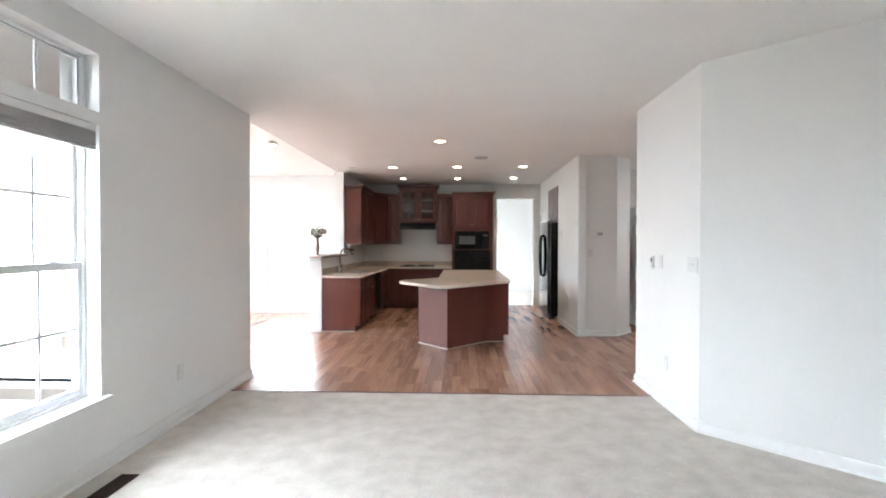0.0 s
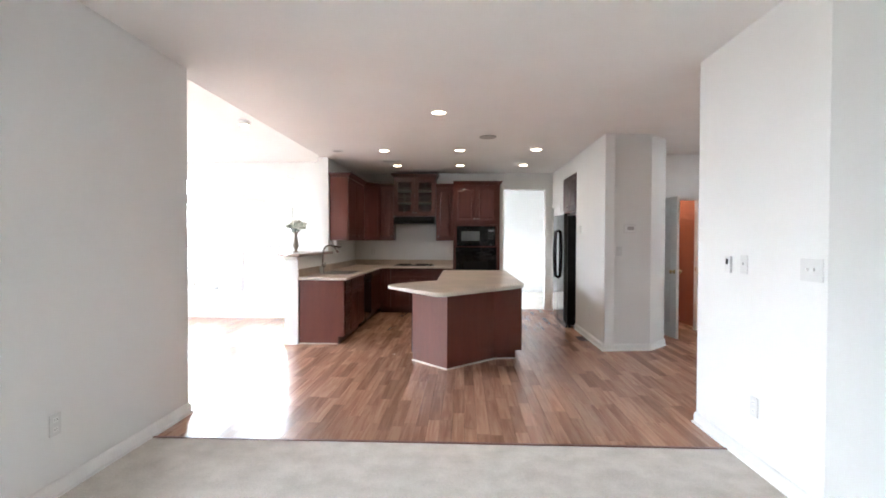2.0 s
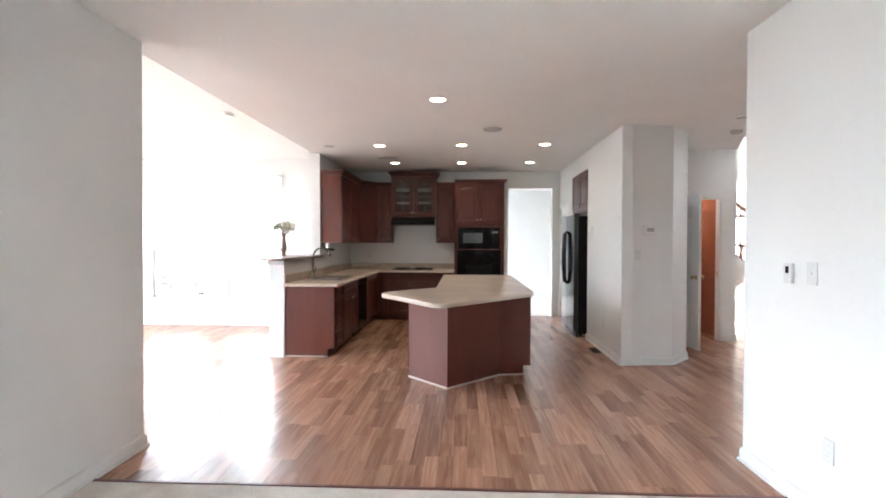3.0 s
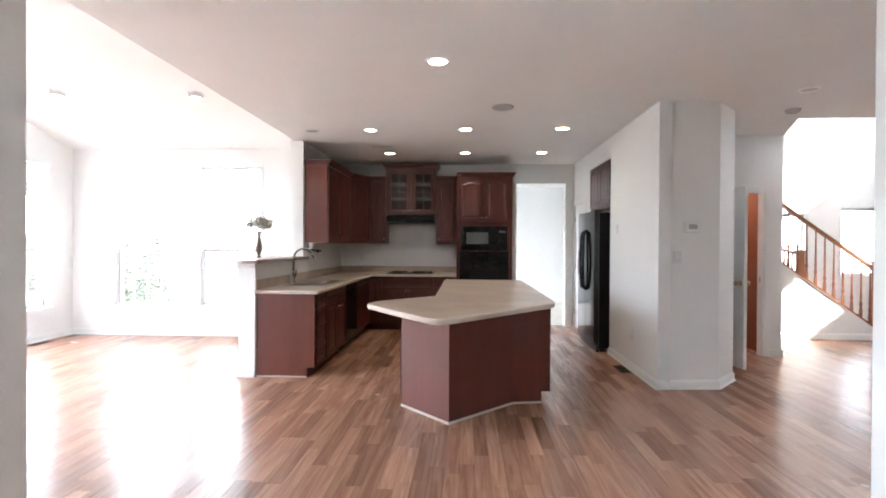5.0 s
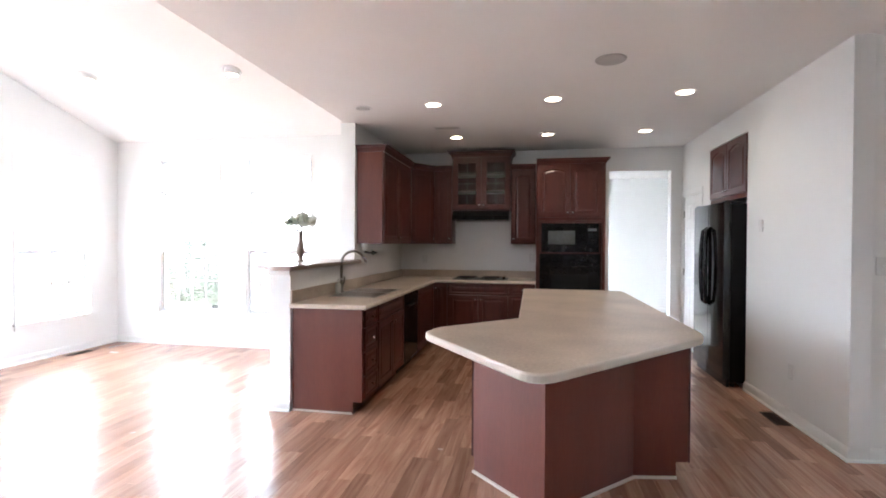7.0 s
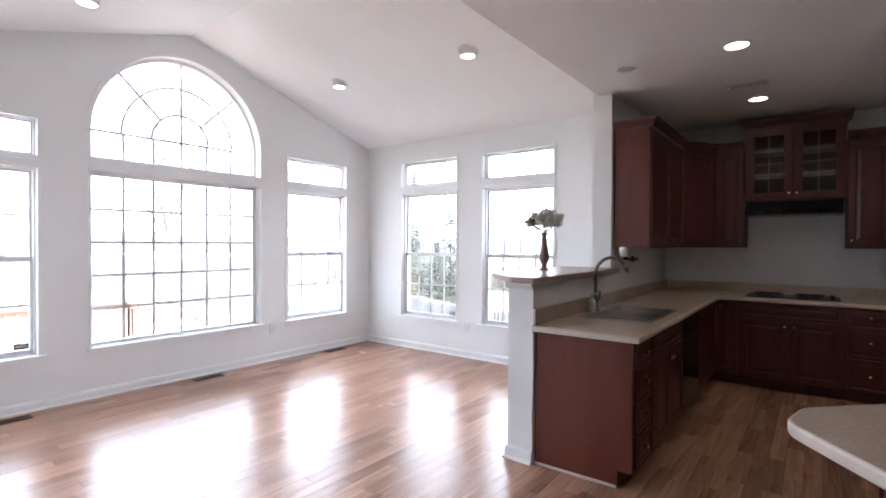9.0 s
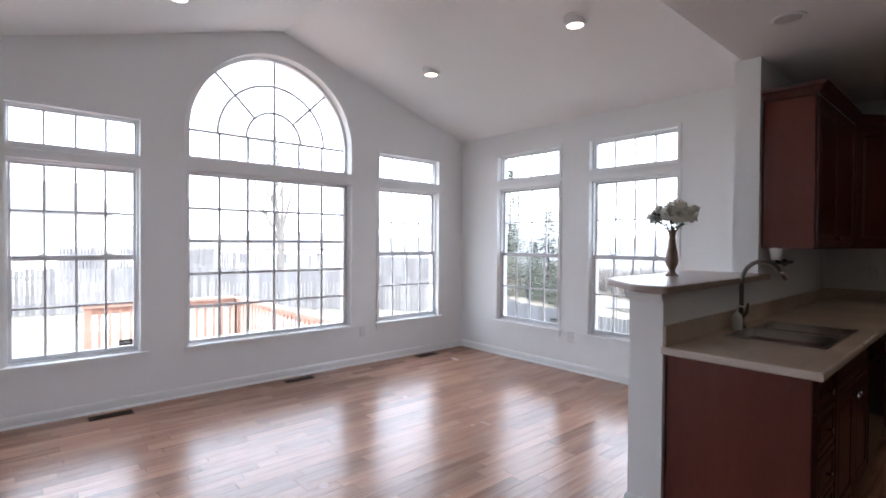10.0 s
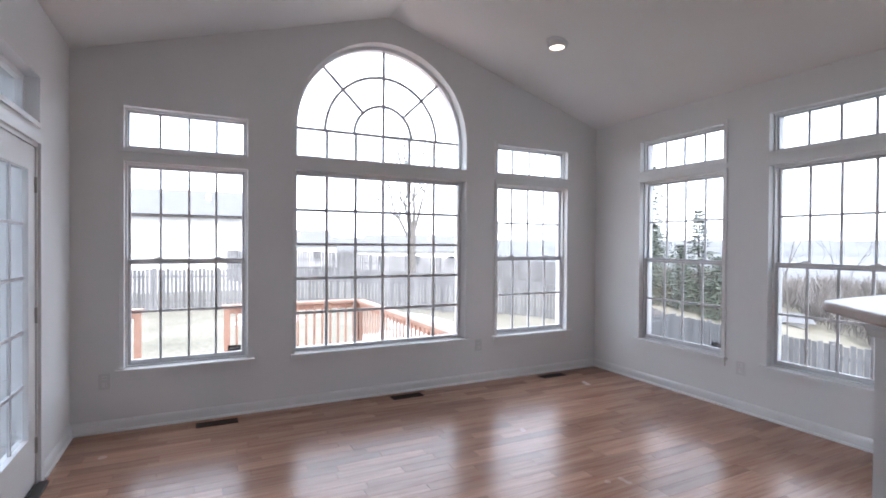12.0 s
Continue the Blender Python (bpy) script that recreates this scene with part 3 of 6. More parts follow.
def arched_window(name, m):
    win = thing(name, m, "large white picture window with an arched sunburst light above", "window", kind="structure")
    w, lo, hi = 1.69, 0.455, 2.06
    bm = bmesh.new()
    ring_box(bm, 0, lo, w, hi, 0.032, 0.095, 0.165, 0.003)
    part("window_frame", bm, VINYL, win)
    bm = bmesh.new()
    bars(bm, 0.032, lo + 0.032, w - 0.032, hi - 0.032, 6, 5, 0.118, 0.132, 0.025)
    part("muntins", bm, SASH, win, "pale dividing bars of the picture window")
    pane(win, 0.03, lo + 0.03, w - 0.03, hi - 0.03, 0.125)
    casing(win, 0, lo, w, hi, 0.022)
    c, sp, v0 = w / 2, ARCH_V, 2.175
    bm = plate(arch_ring(c, sp, 0.844, v0 + 0.001, 40), [arch_ring(c, sp, 0.812, v0 + 0.03, 40)], lambda u, v, d: (u, d, v), 0.095, 0.165)
    part("arch_frame", bm, VINYL, win)
    bm = plate(arch_ring(c, sp, 0.882, v0 - 0.001, 40), [arch_ring(c, sp, 0.846, v0 + 0.001, 40)], lambda u, v, d: (u, d, v), -0.009, 0.0)
    part("arch_casing", bm, TRIM, win)
    bm = bmesh.new()
    for r in (0.287, 0.56):
        ring = [(c + (r + 0.0125) * math.cos(a), sp + (r + 0.0125) * math.sin(a)) for a in (math.pi * i / 30 for i in range(31))]
        ring += [(c + (r - 0.0125) * math.cos(a), sp + (r - 0.0125) * math.sin(a)) for a in (math.pi * (30 - i) / 30 for i in range(31))]
        tmp = plate(ring, [], lambda u, v, d: (u, d, v), 0.118, 0.132)
        me = bpy.data.meshes.new("arc")
        tmp.to_mesh(me)
        tmp.free()
        bm.from_mesh(me)
        bpy.data.meshes.remove(me)
    for a in (45, 135):
        ca, sa = math.cos(radians(a)), math.sin(radians(a))
        for r0, r1 in ((0.287, 0.813),):
            q = [(c + r0 * ca - 0.0125 * sa, sp + r0 * sa + 0.0125 * ca), (c + r0 * ca + 0.0125 * sa, sp + r0 * sa - 0.0125 * ca),
                 (c + r1 * ca + 0.0125 * sa, sp + r1 * sa - 0.0125 * ca), (c + r1 * ca - 0.0125 * sa, sp + r1 * sa + 0.0125 * ca)]
            f = [bm.verts.new((u, 0.119, v)) for u, v in q]
            g = [bm.verts.new((u, 0.131, v)) for u, v in q]
            bm.faces.new(f), bm.faces.new(g[::-1])
            for i in range(4):
                bm.faces.new((f[i], f[(i + 1) % 4], g[(i + 1) % 4], g[i]))
    box(bm, c - 0.0125, 0.1185, v0 + 0.03, c + 0.0125, 0.1315, sp + 0.812)
    for i in (1, 2, 4, 5):
        u = 0.032 + (w - 0.064) * i / 6
        box(bm, u - 0.0125, 0.1185, v0 + 0.03, u + 0.0125, 0.1315, sp)
    box(bm, 0.03, 0.119, sp - 0.0125, w - 0.03, 0.131, sp + 0.0125)
    part("arch_muntins", bm, SASH, win, "pale sunburst dividing bars")
    bm = bmesh.new()
    bm.faces.new([bm.verts.new((u, 0.125, v)) for u, v in arch_ring(c, sp, 0.82, v0 + 0.02, 40)])
    part("pane", bm, GLASS, win, "clear arched glass pane").visible_shadow = False
    bm = boxes((-0.035, -0.034, lo - 0.03, w + 0.035, -0.0005, lo + 0.005), (0.001, -0.0004, lo + 0.0005, w - 0.001, 0.096, lo + 0.0045), bevel=0.0015)
    part("window_sill", bm, TRIM, win, "white painted window sill")
    return win


# local +x runs right seen from inside, +y points out: facing west, right is +y
west = lambda u: pose(WX, u, 0, 0, 0, 90)       # noqa: E731
tall_window("window_1", west(5.143), 0.869, True, WIN_1)
arched_window("window_2", west(6.395))
tall_window("window_3", west(8.465), 0.935, False, WIN_3)
tall_window("window_4", pose(-4.625, NY, 0), 0.92, True, WIN_N)
tall_window("window_5", pose(-3.31, NY, 0), 0.92, False, WIN_N)
# window_7 is never in view; it is added to light the living room
for i, u in enumerate((1.96, 0.60)):
    tall_window(f"window_{6 + i}", pose(LX, u, 0, 0, 0, 90), 0.90, False, WIN_L, cols=3, deep=0.038, label="white double-hung living room window with a raised blind")


def blind(m, width):
    b = thing("window_blind", m, "grey slatted blind raised to the top of the window", "blind", "window blinds")
    bm = boxes((0.02, 0.006, 2.0, width - 0.02, 0.048, 2.042), bevel=0.003)
    part("headrail", bm, TRIM, b)
    bm = bmesh.new()
    for i in range(12):
        z = 1.912 + i * 0.0073
        box(bm, 0.022, 0.004 + (i % 2) * 0.002, z, width - 0.022, 0.045 + (i % 3) * 0.001, z + 0.005)
    part("slats", bm, BLIND, b, "stack of grey slats")
    part("bottom_rail", boxes((0.02, 0.006, 1.89, width - 0.02, 0.046, 1.908), bevel=0.003), BLIND, b)
    part("cord", tube(bmesh.new(), [(width - 0.05, 0.025, 1.9), (width - 0.045, 0.03, 1.3), (width - 0.05, 0.025, 0.95)], 0.002, 6), TRIM, b)
    return b


# the blind at 0.60 belongs to the added, unseen window
for u in (1.96, 0.60):
    blind(pose(LX, u, 0.085, 0, 0, 90), 0.90)


# ---- doors ----
def french_door(m):
    """Glazed double door, leaves flush with the wall, under a deep-set transom; local as for windows; 1.91 wide."""
    d = thing("door_1", m, "white glazed patio door with a transom above", "door", kind="structure")
    W, T, M0, M1 = 1.91, 1.985, 2.11, 2.37
    bm = bmesh.new()
    box(bm, 0, 0.0, 0.02, 0.022, 0.15, T)
    box(bm, W - 0.022, 0.0, 0.02, W, 0.15, T)
    box(bm, 0.022, 0.0, T - 0.022, W - 0.022, 0.15, T)
    ring_box(bm, 0, M0, W, M1, 0.03, 0.06, 0.15)
    part("door_frame", bm, TRIM, d)
    part("threshold", boxes((0.0, -0.05, 0.0, W, 0.16, 0.02), bevel=0.004), DARK, d, "dark metal threshold")
    bm = bmesh.new()
    box(bm, -0.06, -0.016, 0.0, 0.0, 0.0, T + 0.06, 0.003)
    box(bm, W, -0.016, 0.0, W + 0.06, 0.0, T + 0.06, 0.003)
    box(bm, 0.0, -0.016, T, W, 0.0, T + 0.06, 0.003)
    part("casing", bm, TRIM, d)
    casing(d, 0, M0, W, M1, 0.03)
    for k, u in enumerate((0.024, W / 2 + 0.001)):
        w = W / 2 - 0.025
        bm = boxes((u, 0.008, 0.03, u + 0.12, 0.052, T - 0.026), (u + w - 0.12, 0.008, 0.03, u + w, 0.052, T - 0.026),
                   (u + 0.12, 0.008, 0.03, u + w - 0.12, 0.052, 0.30), (u + 0.12, 0.008, T - 0.145, u + w - 0.12, 0.052, T - 0.026))
        leaf = part("door_leaf", bm, TRIM, d)
        bm = bmesh.new()
        ring_box(bm, u + 0.12, 0.30, u + w - 0.12, T - 0.145, 0.022, 0.002, 0.058, 0.004)
        part("glazing_bead", bm, TRIM, leaf)
        bm = bmesh.new()
        bars(bm, u + 0.142, 0.322, u + w - 0.142, T - 0.167, 3, 5, 0.022, 0.036, 0.018)
        part("muntins", bm, SASH, leaf)
        pane(leaf, u + 0.13, 0.31, u + w - 0.13, T - 0.155, 0.029, TINTED)
        part("hinge", boxes(*[((u - 0.004 if k == 0 else u + w - 0.008), -0.004, z, (u + 0.008 if k == 0 else u + w + 0.004), 0.0075, z + 0.09) for z in (0.2, 0.95, 1.7)]), NICKEL, leaf, "dull hinges")
    bm = bmesh.new()
    bars(bm, 0.03, M0 + 0.03, W - 0.03, M1 - 0.03, 6, 1, 0.09, 0.104)
    part("transom_muntins", bm, SASH, d)
    pane(d, 0.025, M0 + 0.025, W - 0.025, M1 - 0.025, 0.097, TINTED)
    hb = tube(bmesh.new(), [(W / 2 - 0.06, 0.008, 1.0), (W / 2 - 0.06, -0.04, 1.0), (W / 2 - 0.16, -0.05, 1.0)], 0.009)
    part("door_handle", hb, BRASS, d, "brass lever handle", smooth=True)
    return d


# facing south: right is -x
french_door(pose(-2.58, SY, 0, 0, 0, 180))


def door_face(u0, v0, u1, v1, w, t=0.035, cols=2, rows=((0.20, 0.86), (0.95, 1.62), (1.70, 1.94))):
    """A six-panel door leaf: slab with sunk and raised panels on both sides."""
    bm = boxes((u0, w, v0, u1, w + t, v1), bevel=0.002)
    n = (u1 - u0)
    for c in range(cols):
        a, b = u0 + 0.11 + c * (n - 0.12) / 2, u0 + n / 2 - 0.04 + c * (n - 0.12) / 2 - (0.0 if c == 0 else 0.03)
        for r0, r1 in rows:
            for s, base in ((-1, w), (1, w + t)):
                p = 0.006
                vs = []
                for ins, dep in ((0.0, 0.0), (0.014, -p), (0.03, -p), (0.05, p * 0.4)):
                    y = base + s * (dep + 0.0035)
                    vs.append([bm.verts.new((x, y, z)) for x, z in ((a + ins, r0 + ins), (b - ins, r0 + ins), (b - ins, r1 - ins), (a + ins, r1 - ins))])
                for g, h in zip(vs, vs[1:]):
                    for i in range(4):
                        bm.faces.new((g[i], g[(i + 1) % 4], h[(i + 1) % 4], h[i]))
                bm.faces.new(vs[-1])
    return bm


def knob(bm, u, w, v, s=-1):
    lathe(bm, [(0.031, 0.0), (0.031, s * 0.006), (0.012, s * 0.012), (0.012, s * 0.035), (0.026, s * 0.043), (0.03, s * 0.055), (0.024, s * 0.066), (0.001, s * 0.07)], 18, (u, w, v), "y")


def door_frame(d, u0, u1, top, w0=-0.014, w1=0.134, t=0.065):
    bm = boxes((u0 - t, w0, 0.0, u0, 0.0, top + t), (u1, w0, 0.0, u1 + t, 0.0, top + t), (u0, w0, top, u1, 0.0, top + t), bevel=0.004)
    part("casing", bm, TRIM, d)
    bm = boxes((u0, 0.0, 0.0, u0 + 0.018, w1 - .02, top), (u1 - 0.018, 0.0, 0.0, u1, w1 - .02, top), (u0 + 0.018, 0.0, top - 0.018, u1 - 0.018, w1 - .02, top))
    part("jamb", bm, TRIM, d)


# open door of the small terracotta room; local x along the wall, y into the room
d = thing("door_2", pose(3.58, 9.0, 0), "white panel door standing open", "door", kind="structure")
door_frame(d, 0, 0.775, 2.06)
leaf = part("door_leaf", door_face(0, 0.012, 0.735, 2.03, 0.0), TRIM, d)
leaf.matrix_local = pose(0.02, -0.02, 0, 0, 0, -82)
bm = bmesh.new()
knob(bm, 0.675, 0.0, 0.96, -1)
knob(bm, 0.675, 0.035, 0.96, 1)
part("door_knob", bm, BRASS, leaf, "brass knob on both faces", smooth=True)
bm = boxes(*[(-0.004, 0.028, z, 0.012, 0.04, z + 0.09) for z in (0.25, 1.0, 1.75)])
part("hinge", bm, BRASS, leaf, "brass hinges")
part("strike_plate", boxes((0.7555, 0.045, 0.92, 0.7572, 0.075, 0.99)), BRASS, d, "small brass strike plate")

# pantry door, closed
d = thing("door_3", pose(RX, 11.06, 0, 0, 0, -90), "white six-panel pantry door", "door", kind="structure")
door_frame(d, 0, 0.72, 2.05, t=0.06)
leaf = part("door_leaf", door_face(0.02, 0.012, 0.70, 2.03, 0.012), TRIM, d)
bm = lathe(bmesh.new(), [(0.026, 0.0), (0.026, -0.008), (0.01, -0.012), (0.01, -0.045), (0.001, -0.047)], 14, (0.64, 0.012, 0.96), "y")
tube(bm, [(0.64, -0.03, 0.96), (0.60, -0.034, 0.962), (0.53, -0.03, 0.955)], [0.009, 0.009, 0.006], 8)
part("door_handle", bm, NICKEL, leaf, "nickel lever handle", smooth=True)
part("hinge", boxes(*[(0.008, -0.004, z, 0.022, 0.011, z + 0.09) for z in (0.22, 0.98, 1.76)]), NICKEL, leaf, "nickel hinges")

# hall door near the living room corner
d = thing("door_4", pose(3.44, 5.0, 0, 0, 0, 180), "white six-panel hall door", "door", kind="structure")
door_frame(d, 0, 0.78, 2.05, t=0.055)
leaf = part("door_leaf", door_face(0.02, 0.012, 0.76, 2.03, -0.004), TRIM, d)
bm = bmesh.new()
knob(bm, 0.70, -0.004, 0.95, -1)
part("door_knob", bm, BRASS, leaf, "brass knob", smooth=True)

# cased opening at the back of the kitchen
bm = boxes((1.44, BY - 0.014, 0.0, 1.50, BY, 2.48), (2.32, BY - 0.014, 0.0, 2.38, BY, 2.48), (1.50, BY - 0.014, 2.42, 2.32, BY, 2.48), bevel=0.003)
part("trim_opening", bm, TRIM, None, "white casing round the kitchen opening", category="trim", kind="structure")

# ---- baseboards ----
BASE = [(0.0, 0.0), (0.014, 0.0), (0.014, 0.06), (0.011, 0.075), (0.005, 0.085), (0.0, 0.088)]


def baseboard(path, label="white painted baseboard", floor=0.0):
    b = bmesh.new()
    prof = [(o, z + floor) for o, z in BASE]
    sweep(b, path, prof)
    sweep(b, path, [(0.0, floor), (0.014, floor), (0.026, floor), (0.024, floor + 0.012), (0.0142, floor + 0.018)][1:])
    part("baseboard", b, TRIM, None, label, category="baseboard", kind="structure")


# paths run so that the room lies on the right
baseboard([(LX, -3.0), (LX, 5.0), (LX - 0.17, 5.0), (LX - 0.17, SY), (-2.52, SY)])
baseboard([(-4.55, SY), (WX, SY), (WX, NY), (-1.70, NY), (-1.70, 7.64), (-1.52, 7.64)])
baseboard([(2.60, 5.0), (2.48, 5.0), (2.48, 3.66), (4.98, 1.16), (4.98, -3.0), (LX, -3.0)])
baseboard([(RX, 9.04), (RX, 7.462), (3.07, 7.528), (3.38, 7.855), (3.38, 9.0), (3.51, 9.0)])
baseboard([(RX, 10.28), (RX, 10.06)])
baseboard([(4.42, 9.0), (4.57, 9.0), (4.57, 9.4)])
baseboard([(9.0, 12.2), (9.0, 5.0), (3.50, 5.0)])
baseboard([(2.32 + 0.06, BY), (RX, BY), (RX, 11.12)])
baseboard([(0.3, BY + .14), (0.3, 14.6), (4.4, 14.6), (4.4, BY + .14)])
part("floor_threshold", boxes((LX, 4.505, 0.0, 2.48, 4.53, 0.009), bevel=0.003), PANEL, None, "thin wooden strip between carpet and laminate", category="trim", kind="structure")


# ---- kitchen cabinets ----
def raised_door(w, h, arch=0.0, t=0.02, rail=0.055, glass=False):
    """A cabinet door, face at y = 0 looking to -y, from (0, 0) to (w, h); arch lifts the middle of the panel's top."""
    n = 12
    def ring(ins, y, a):
        pts = [(ins, ins), (w - ins, ins), (w - ins, h - ins - a)]
        pts += [(w - ins - (w - 2 * ins) * i / n, h - ins - a + a * math.sin(math.pi * i / n) ** 1.5) for i in range(1, n)]
        pts += [(ins, h - ins - a)]
        return [(x, y, z) for x, z in pts]
    bm = bmesh.new()
    steps = [(0.0, t, 0.0), (0.0, 0.003, 0.0), (0.003, 0.0, 0.0), (rail, 0.0, arch), (rail + 0.006, 0.007, arch)]
    steps += [(rail + 0.006, t * 0.9, arch)] if glass else [(rail + 0.012, 0.008, arch), (rail + 0.035, 0.001, arch)]
    rings = [[bm.verts.new(p) for p in ring(i, y, a)] for i, y, a in steps]
    for a, b in zip(rings, rings[1:]):
        for i in range(len(a)):
            bm.faces.new((a[i], a[(i + 1) % len(a)], b[(i + 1) % len(b)], b[i]))
    if glass:
        b0, b1 = rings[-1], rings[0]
        for i in range(len(b0)):
            bm.faces.new((b0[i], b0[(i + 1) % len(b0)], b1[(i + 1) % len(b1)], b1[i]))
    else:
        bm.faces.new(rings[-1])
        bm.faces.new(rings[0][::-1])
    return bm


def small_knob(parent, x, z, y=0.0):
    bm = lathe(bmesh.new(), [(0.006, 0.0), (0.005, -0.012), (0.013, -0.018), (0.014, -0.024), (0.009, -0.029), (0.001, -0.030)], 12, (x, y, z), "y")
    part("knob", bm, CHROME, parent, "small polished knob", smooth=True)


def hung_door(cab, x, z, w, h, knob_at, arch=0.0, name="door", y=-0.02):
    d = part(name, raised_door(w, h, arch), CABINET, cab)
    d.matrix_local = Matrix.Translation((x, y, z))
    if knob_at:
        small_knob(d, *knob_at)
    return d


def base_cabinet(m, w, doors=0, drawers=0, depth=0.60, top_drawer=False, label=""):
    cab = thing("base_cabinet", m, label or "cherry-stained wooden base cabinet", "kitchen cabinet", "kitchen base cabinets")
    part("body", boxes((0, 0, 0.10, w, depth, 0.858), bevel=0.001), CABINET, cab)
    part("toe_kick", boxes((0.0, 0.075, 0.0, w, 0.09, 0.0995)), CABINET, cab)
    z0, z1 = 0.115, 0.845
    if drawers:
        hs = [0.14] + [(z1 - z0 - 0.14 - 0.01 * (drawers - 1)) / (drawers - 1)] * (drawers - 1)
        z = z1
        for h in hs:
            d = part("drawer_front", raised_door(w - 0.03, h, rail=0.022), CABINET, cab)
            d.matrix_local = Matrix.Translation((0.015, -0.02, z - h))
            small_knob(d, (w - 0.03) / 2, h / 2)
            z -= h + 0.01
    if doors:
        top = z1
        if top_drawer:
            d = part("drawer_front", raised_door(w - 0.03, 0.14, rail=0.022), CABINET, cab)
            d.matrix_local = Matrix.Translation((0.015, -0.02, z1 - 0.14))
            top = z1 - 0.15
        dw = (w - 0.03 - 0.006 * (doors - 1)) / doors
        for i in range(doors):
            kx = dw - 0.035 if i == 0 and doors > 1 else 0.035
            hung_door(cab, 0.015 + i * (dw + 0.006), z0, dw, top - z0, (kx, top - z0 - 0.06))
    return cab


LEFT = lambda y: pose(-0.91, y, 0, 0, 0, 90)       # noqa: E731
base_cabinet(LEFT(7.685), 0.36, drawers=4, label="cherry base cabinet with four drawers beside the end panel")
base_cabinet(LEFT(8.045), 0.90, doors=2, top_drawer=True, label="cherry sink base cabinet with two doors")
base_cabinet(pose(-0.91, 9.545, 0, 0, 0, 90), 0.985, doors=1, label="cherry corner base cabinet with one door")
base_cabinet(pose(-0.69, 10.53, 0), 0.83, doors=2, top_drawer=True, label="cherry base cabinet with two doors under the cooktop")
base_cabinet(pose(-0.91, 10.53, 0), 0.22, doors=1, label="narrow cherry base cabinet in the corner")
base_cabinet(pose(0.14, 10.53, 0), 0.345, drawers=3, label="cherry base cabinet with three drawers beside the oven")

dw = thing("dishwasher", pose(-0.91, 8.945, 0, 0, 0, 90), "black built-in dishwasher with a bar handle", "dishwasher")
part("body", boxes((0.002, 0.0, 0.10, 0.598, 0.58, 0.857)), BLACK, dw)
part("door", boxes((0.004, -0.022, 0.13, 0.596, -0.001, 0.74), bevel=0.003), BLACK, dw)
part("control_panel", boxes((0.004, -0.026, 0.745, 0.596, -0.001, 0.853), bevel=0.004), BLACK, dw)
part("handle", tube(bmesh.new(), [(0.08, -0.05, 0.72), (0.52, -0.05, 0.72)], 0.009), BLACK, dw, smooth=True)
part("toe_kick", boxes((0.004, 0.06, 0.0, 0.596, 0.07, 0.0995)), BLACK, dw)

# end panel of the run
ep = thing("end_panel", pose(0, 0, 0), "smooth cherry end panel closing the cabinet run", "cabinet panel")
part("panel", boxes((-1.515, 7.665, 0.0, -0.985, 7.6845, 0.858), (-0.985, 7.665, 0.10, -0.905, 7.6845, 0.858), bevel=0.001), PANEL, ep)
part("shoe_moulding", boxes((-1.515, 7.655, 0.0, -0.99, 7.6645, 0.016), bevel=0.003), EDGE, ep, "pale strip along the floor")


def counter_body(outer, z0=0.859, z1=0.897, nose=0.012):
    """A worktop slab with rounded upper and lower edge."""
    bm = plate(outer, [], lambda u, v, w: (u, v, w), z0, z1)
    edges = [e for e in bm.edges if abs(e.verts[0].co.z - e.verts[1].co.z) < 1e-5 and len(e.link_faces) == 2 and
             any(abs(f.normal.z) < 0.1 for f in e.link_faces) and any(abs(f.normal.z) > 0.9 for f in e.link_faces)]
    bmesh.ops.bevel(bm, geom=edges, offset=nose, segments=3, affect="EDGES", profile=0.6)
    return bm


# L-shaped worktop with the sink cut out
SINK = (-1.40, 8.20, -0.97, 9.0)
top = thing("worktop", pose(0, 0, 0), "beige speckled laminate worktop with an upstand", "worktop")
outer = [(-1.52, 7.63), (-0.87, 7.63), (-0.87, 10.50), (0.488, 10.50), (0.488, 11.137), (-1.52, 11.137)]
bm = plate(outer, [rect(SINK[0], SINK[1], SINK[2], SINK[3])], lambda u, v, w: (u, v, w), 0.859, 0.897)
part("top", bm, COUNTER, top)
bm = sweep(bmesh.new(), [(-1.52, 7.63), (-0.87, 7.63), (-0.87, 10.50), (0.488, 10.50)], [(0.0005, 0.859), (0.008, 0.861), (0.012, 0.868), (0.012, 0.888), (0.008, 0.895), (0.0005, 0.8972)])
part("nosing", bm, EDGE, top, "paler rounded front edge")
bm = boxes((-1.519, 7.635, 0.8975, -1.50, 11.136, 1.0), (-1.4995, 11.117, 0.8975, 0.487, 11.136, 1.0), bevel=0.003)
part("upstand", bm, COUNTER, top)

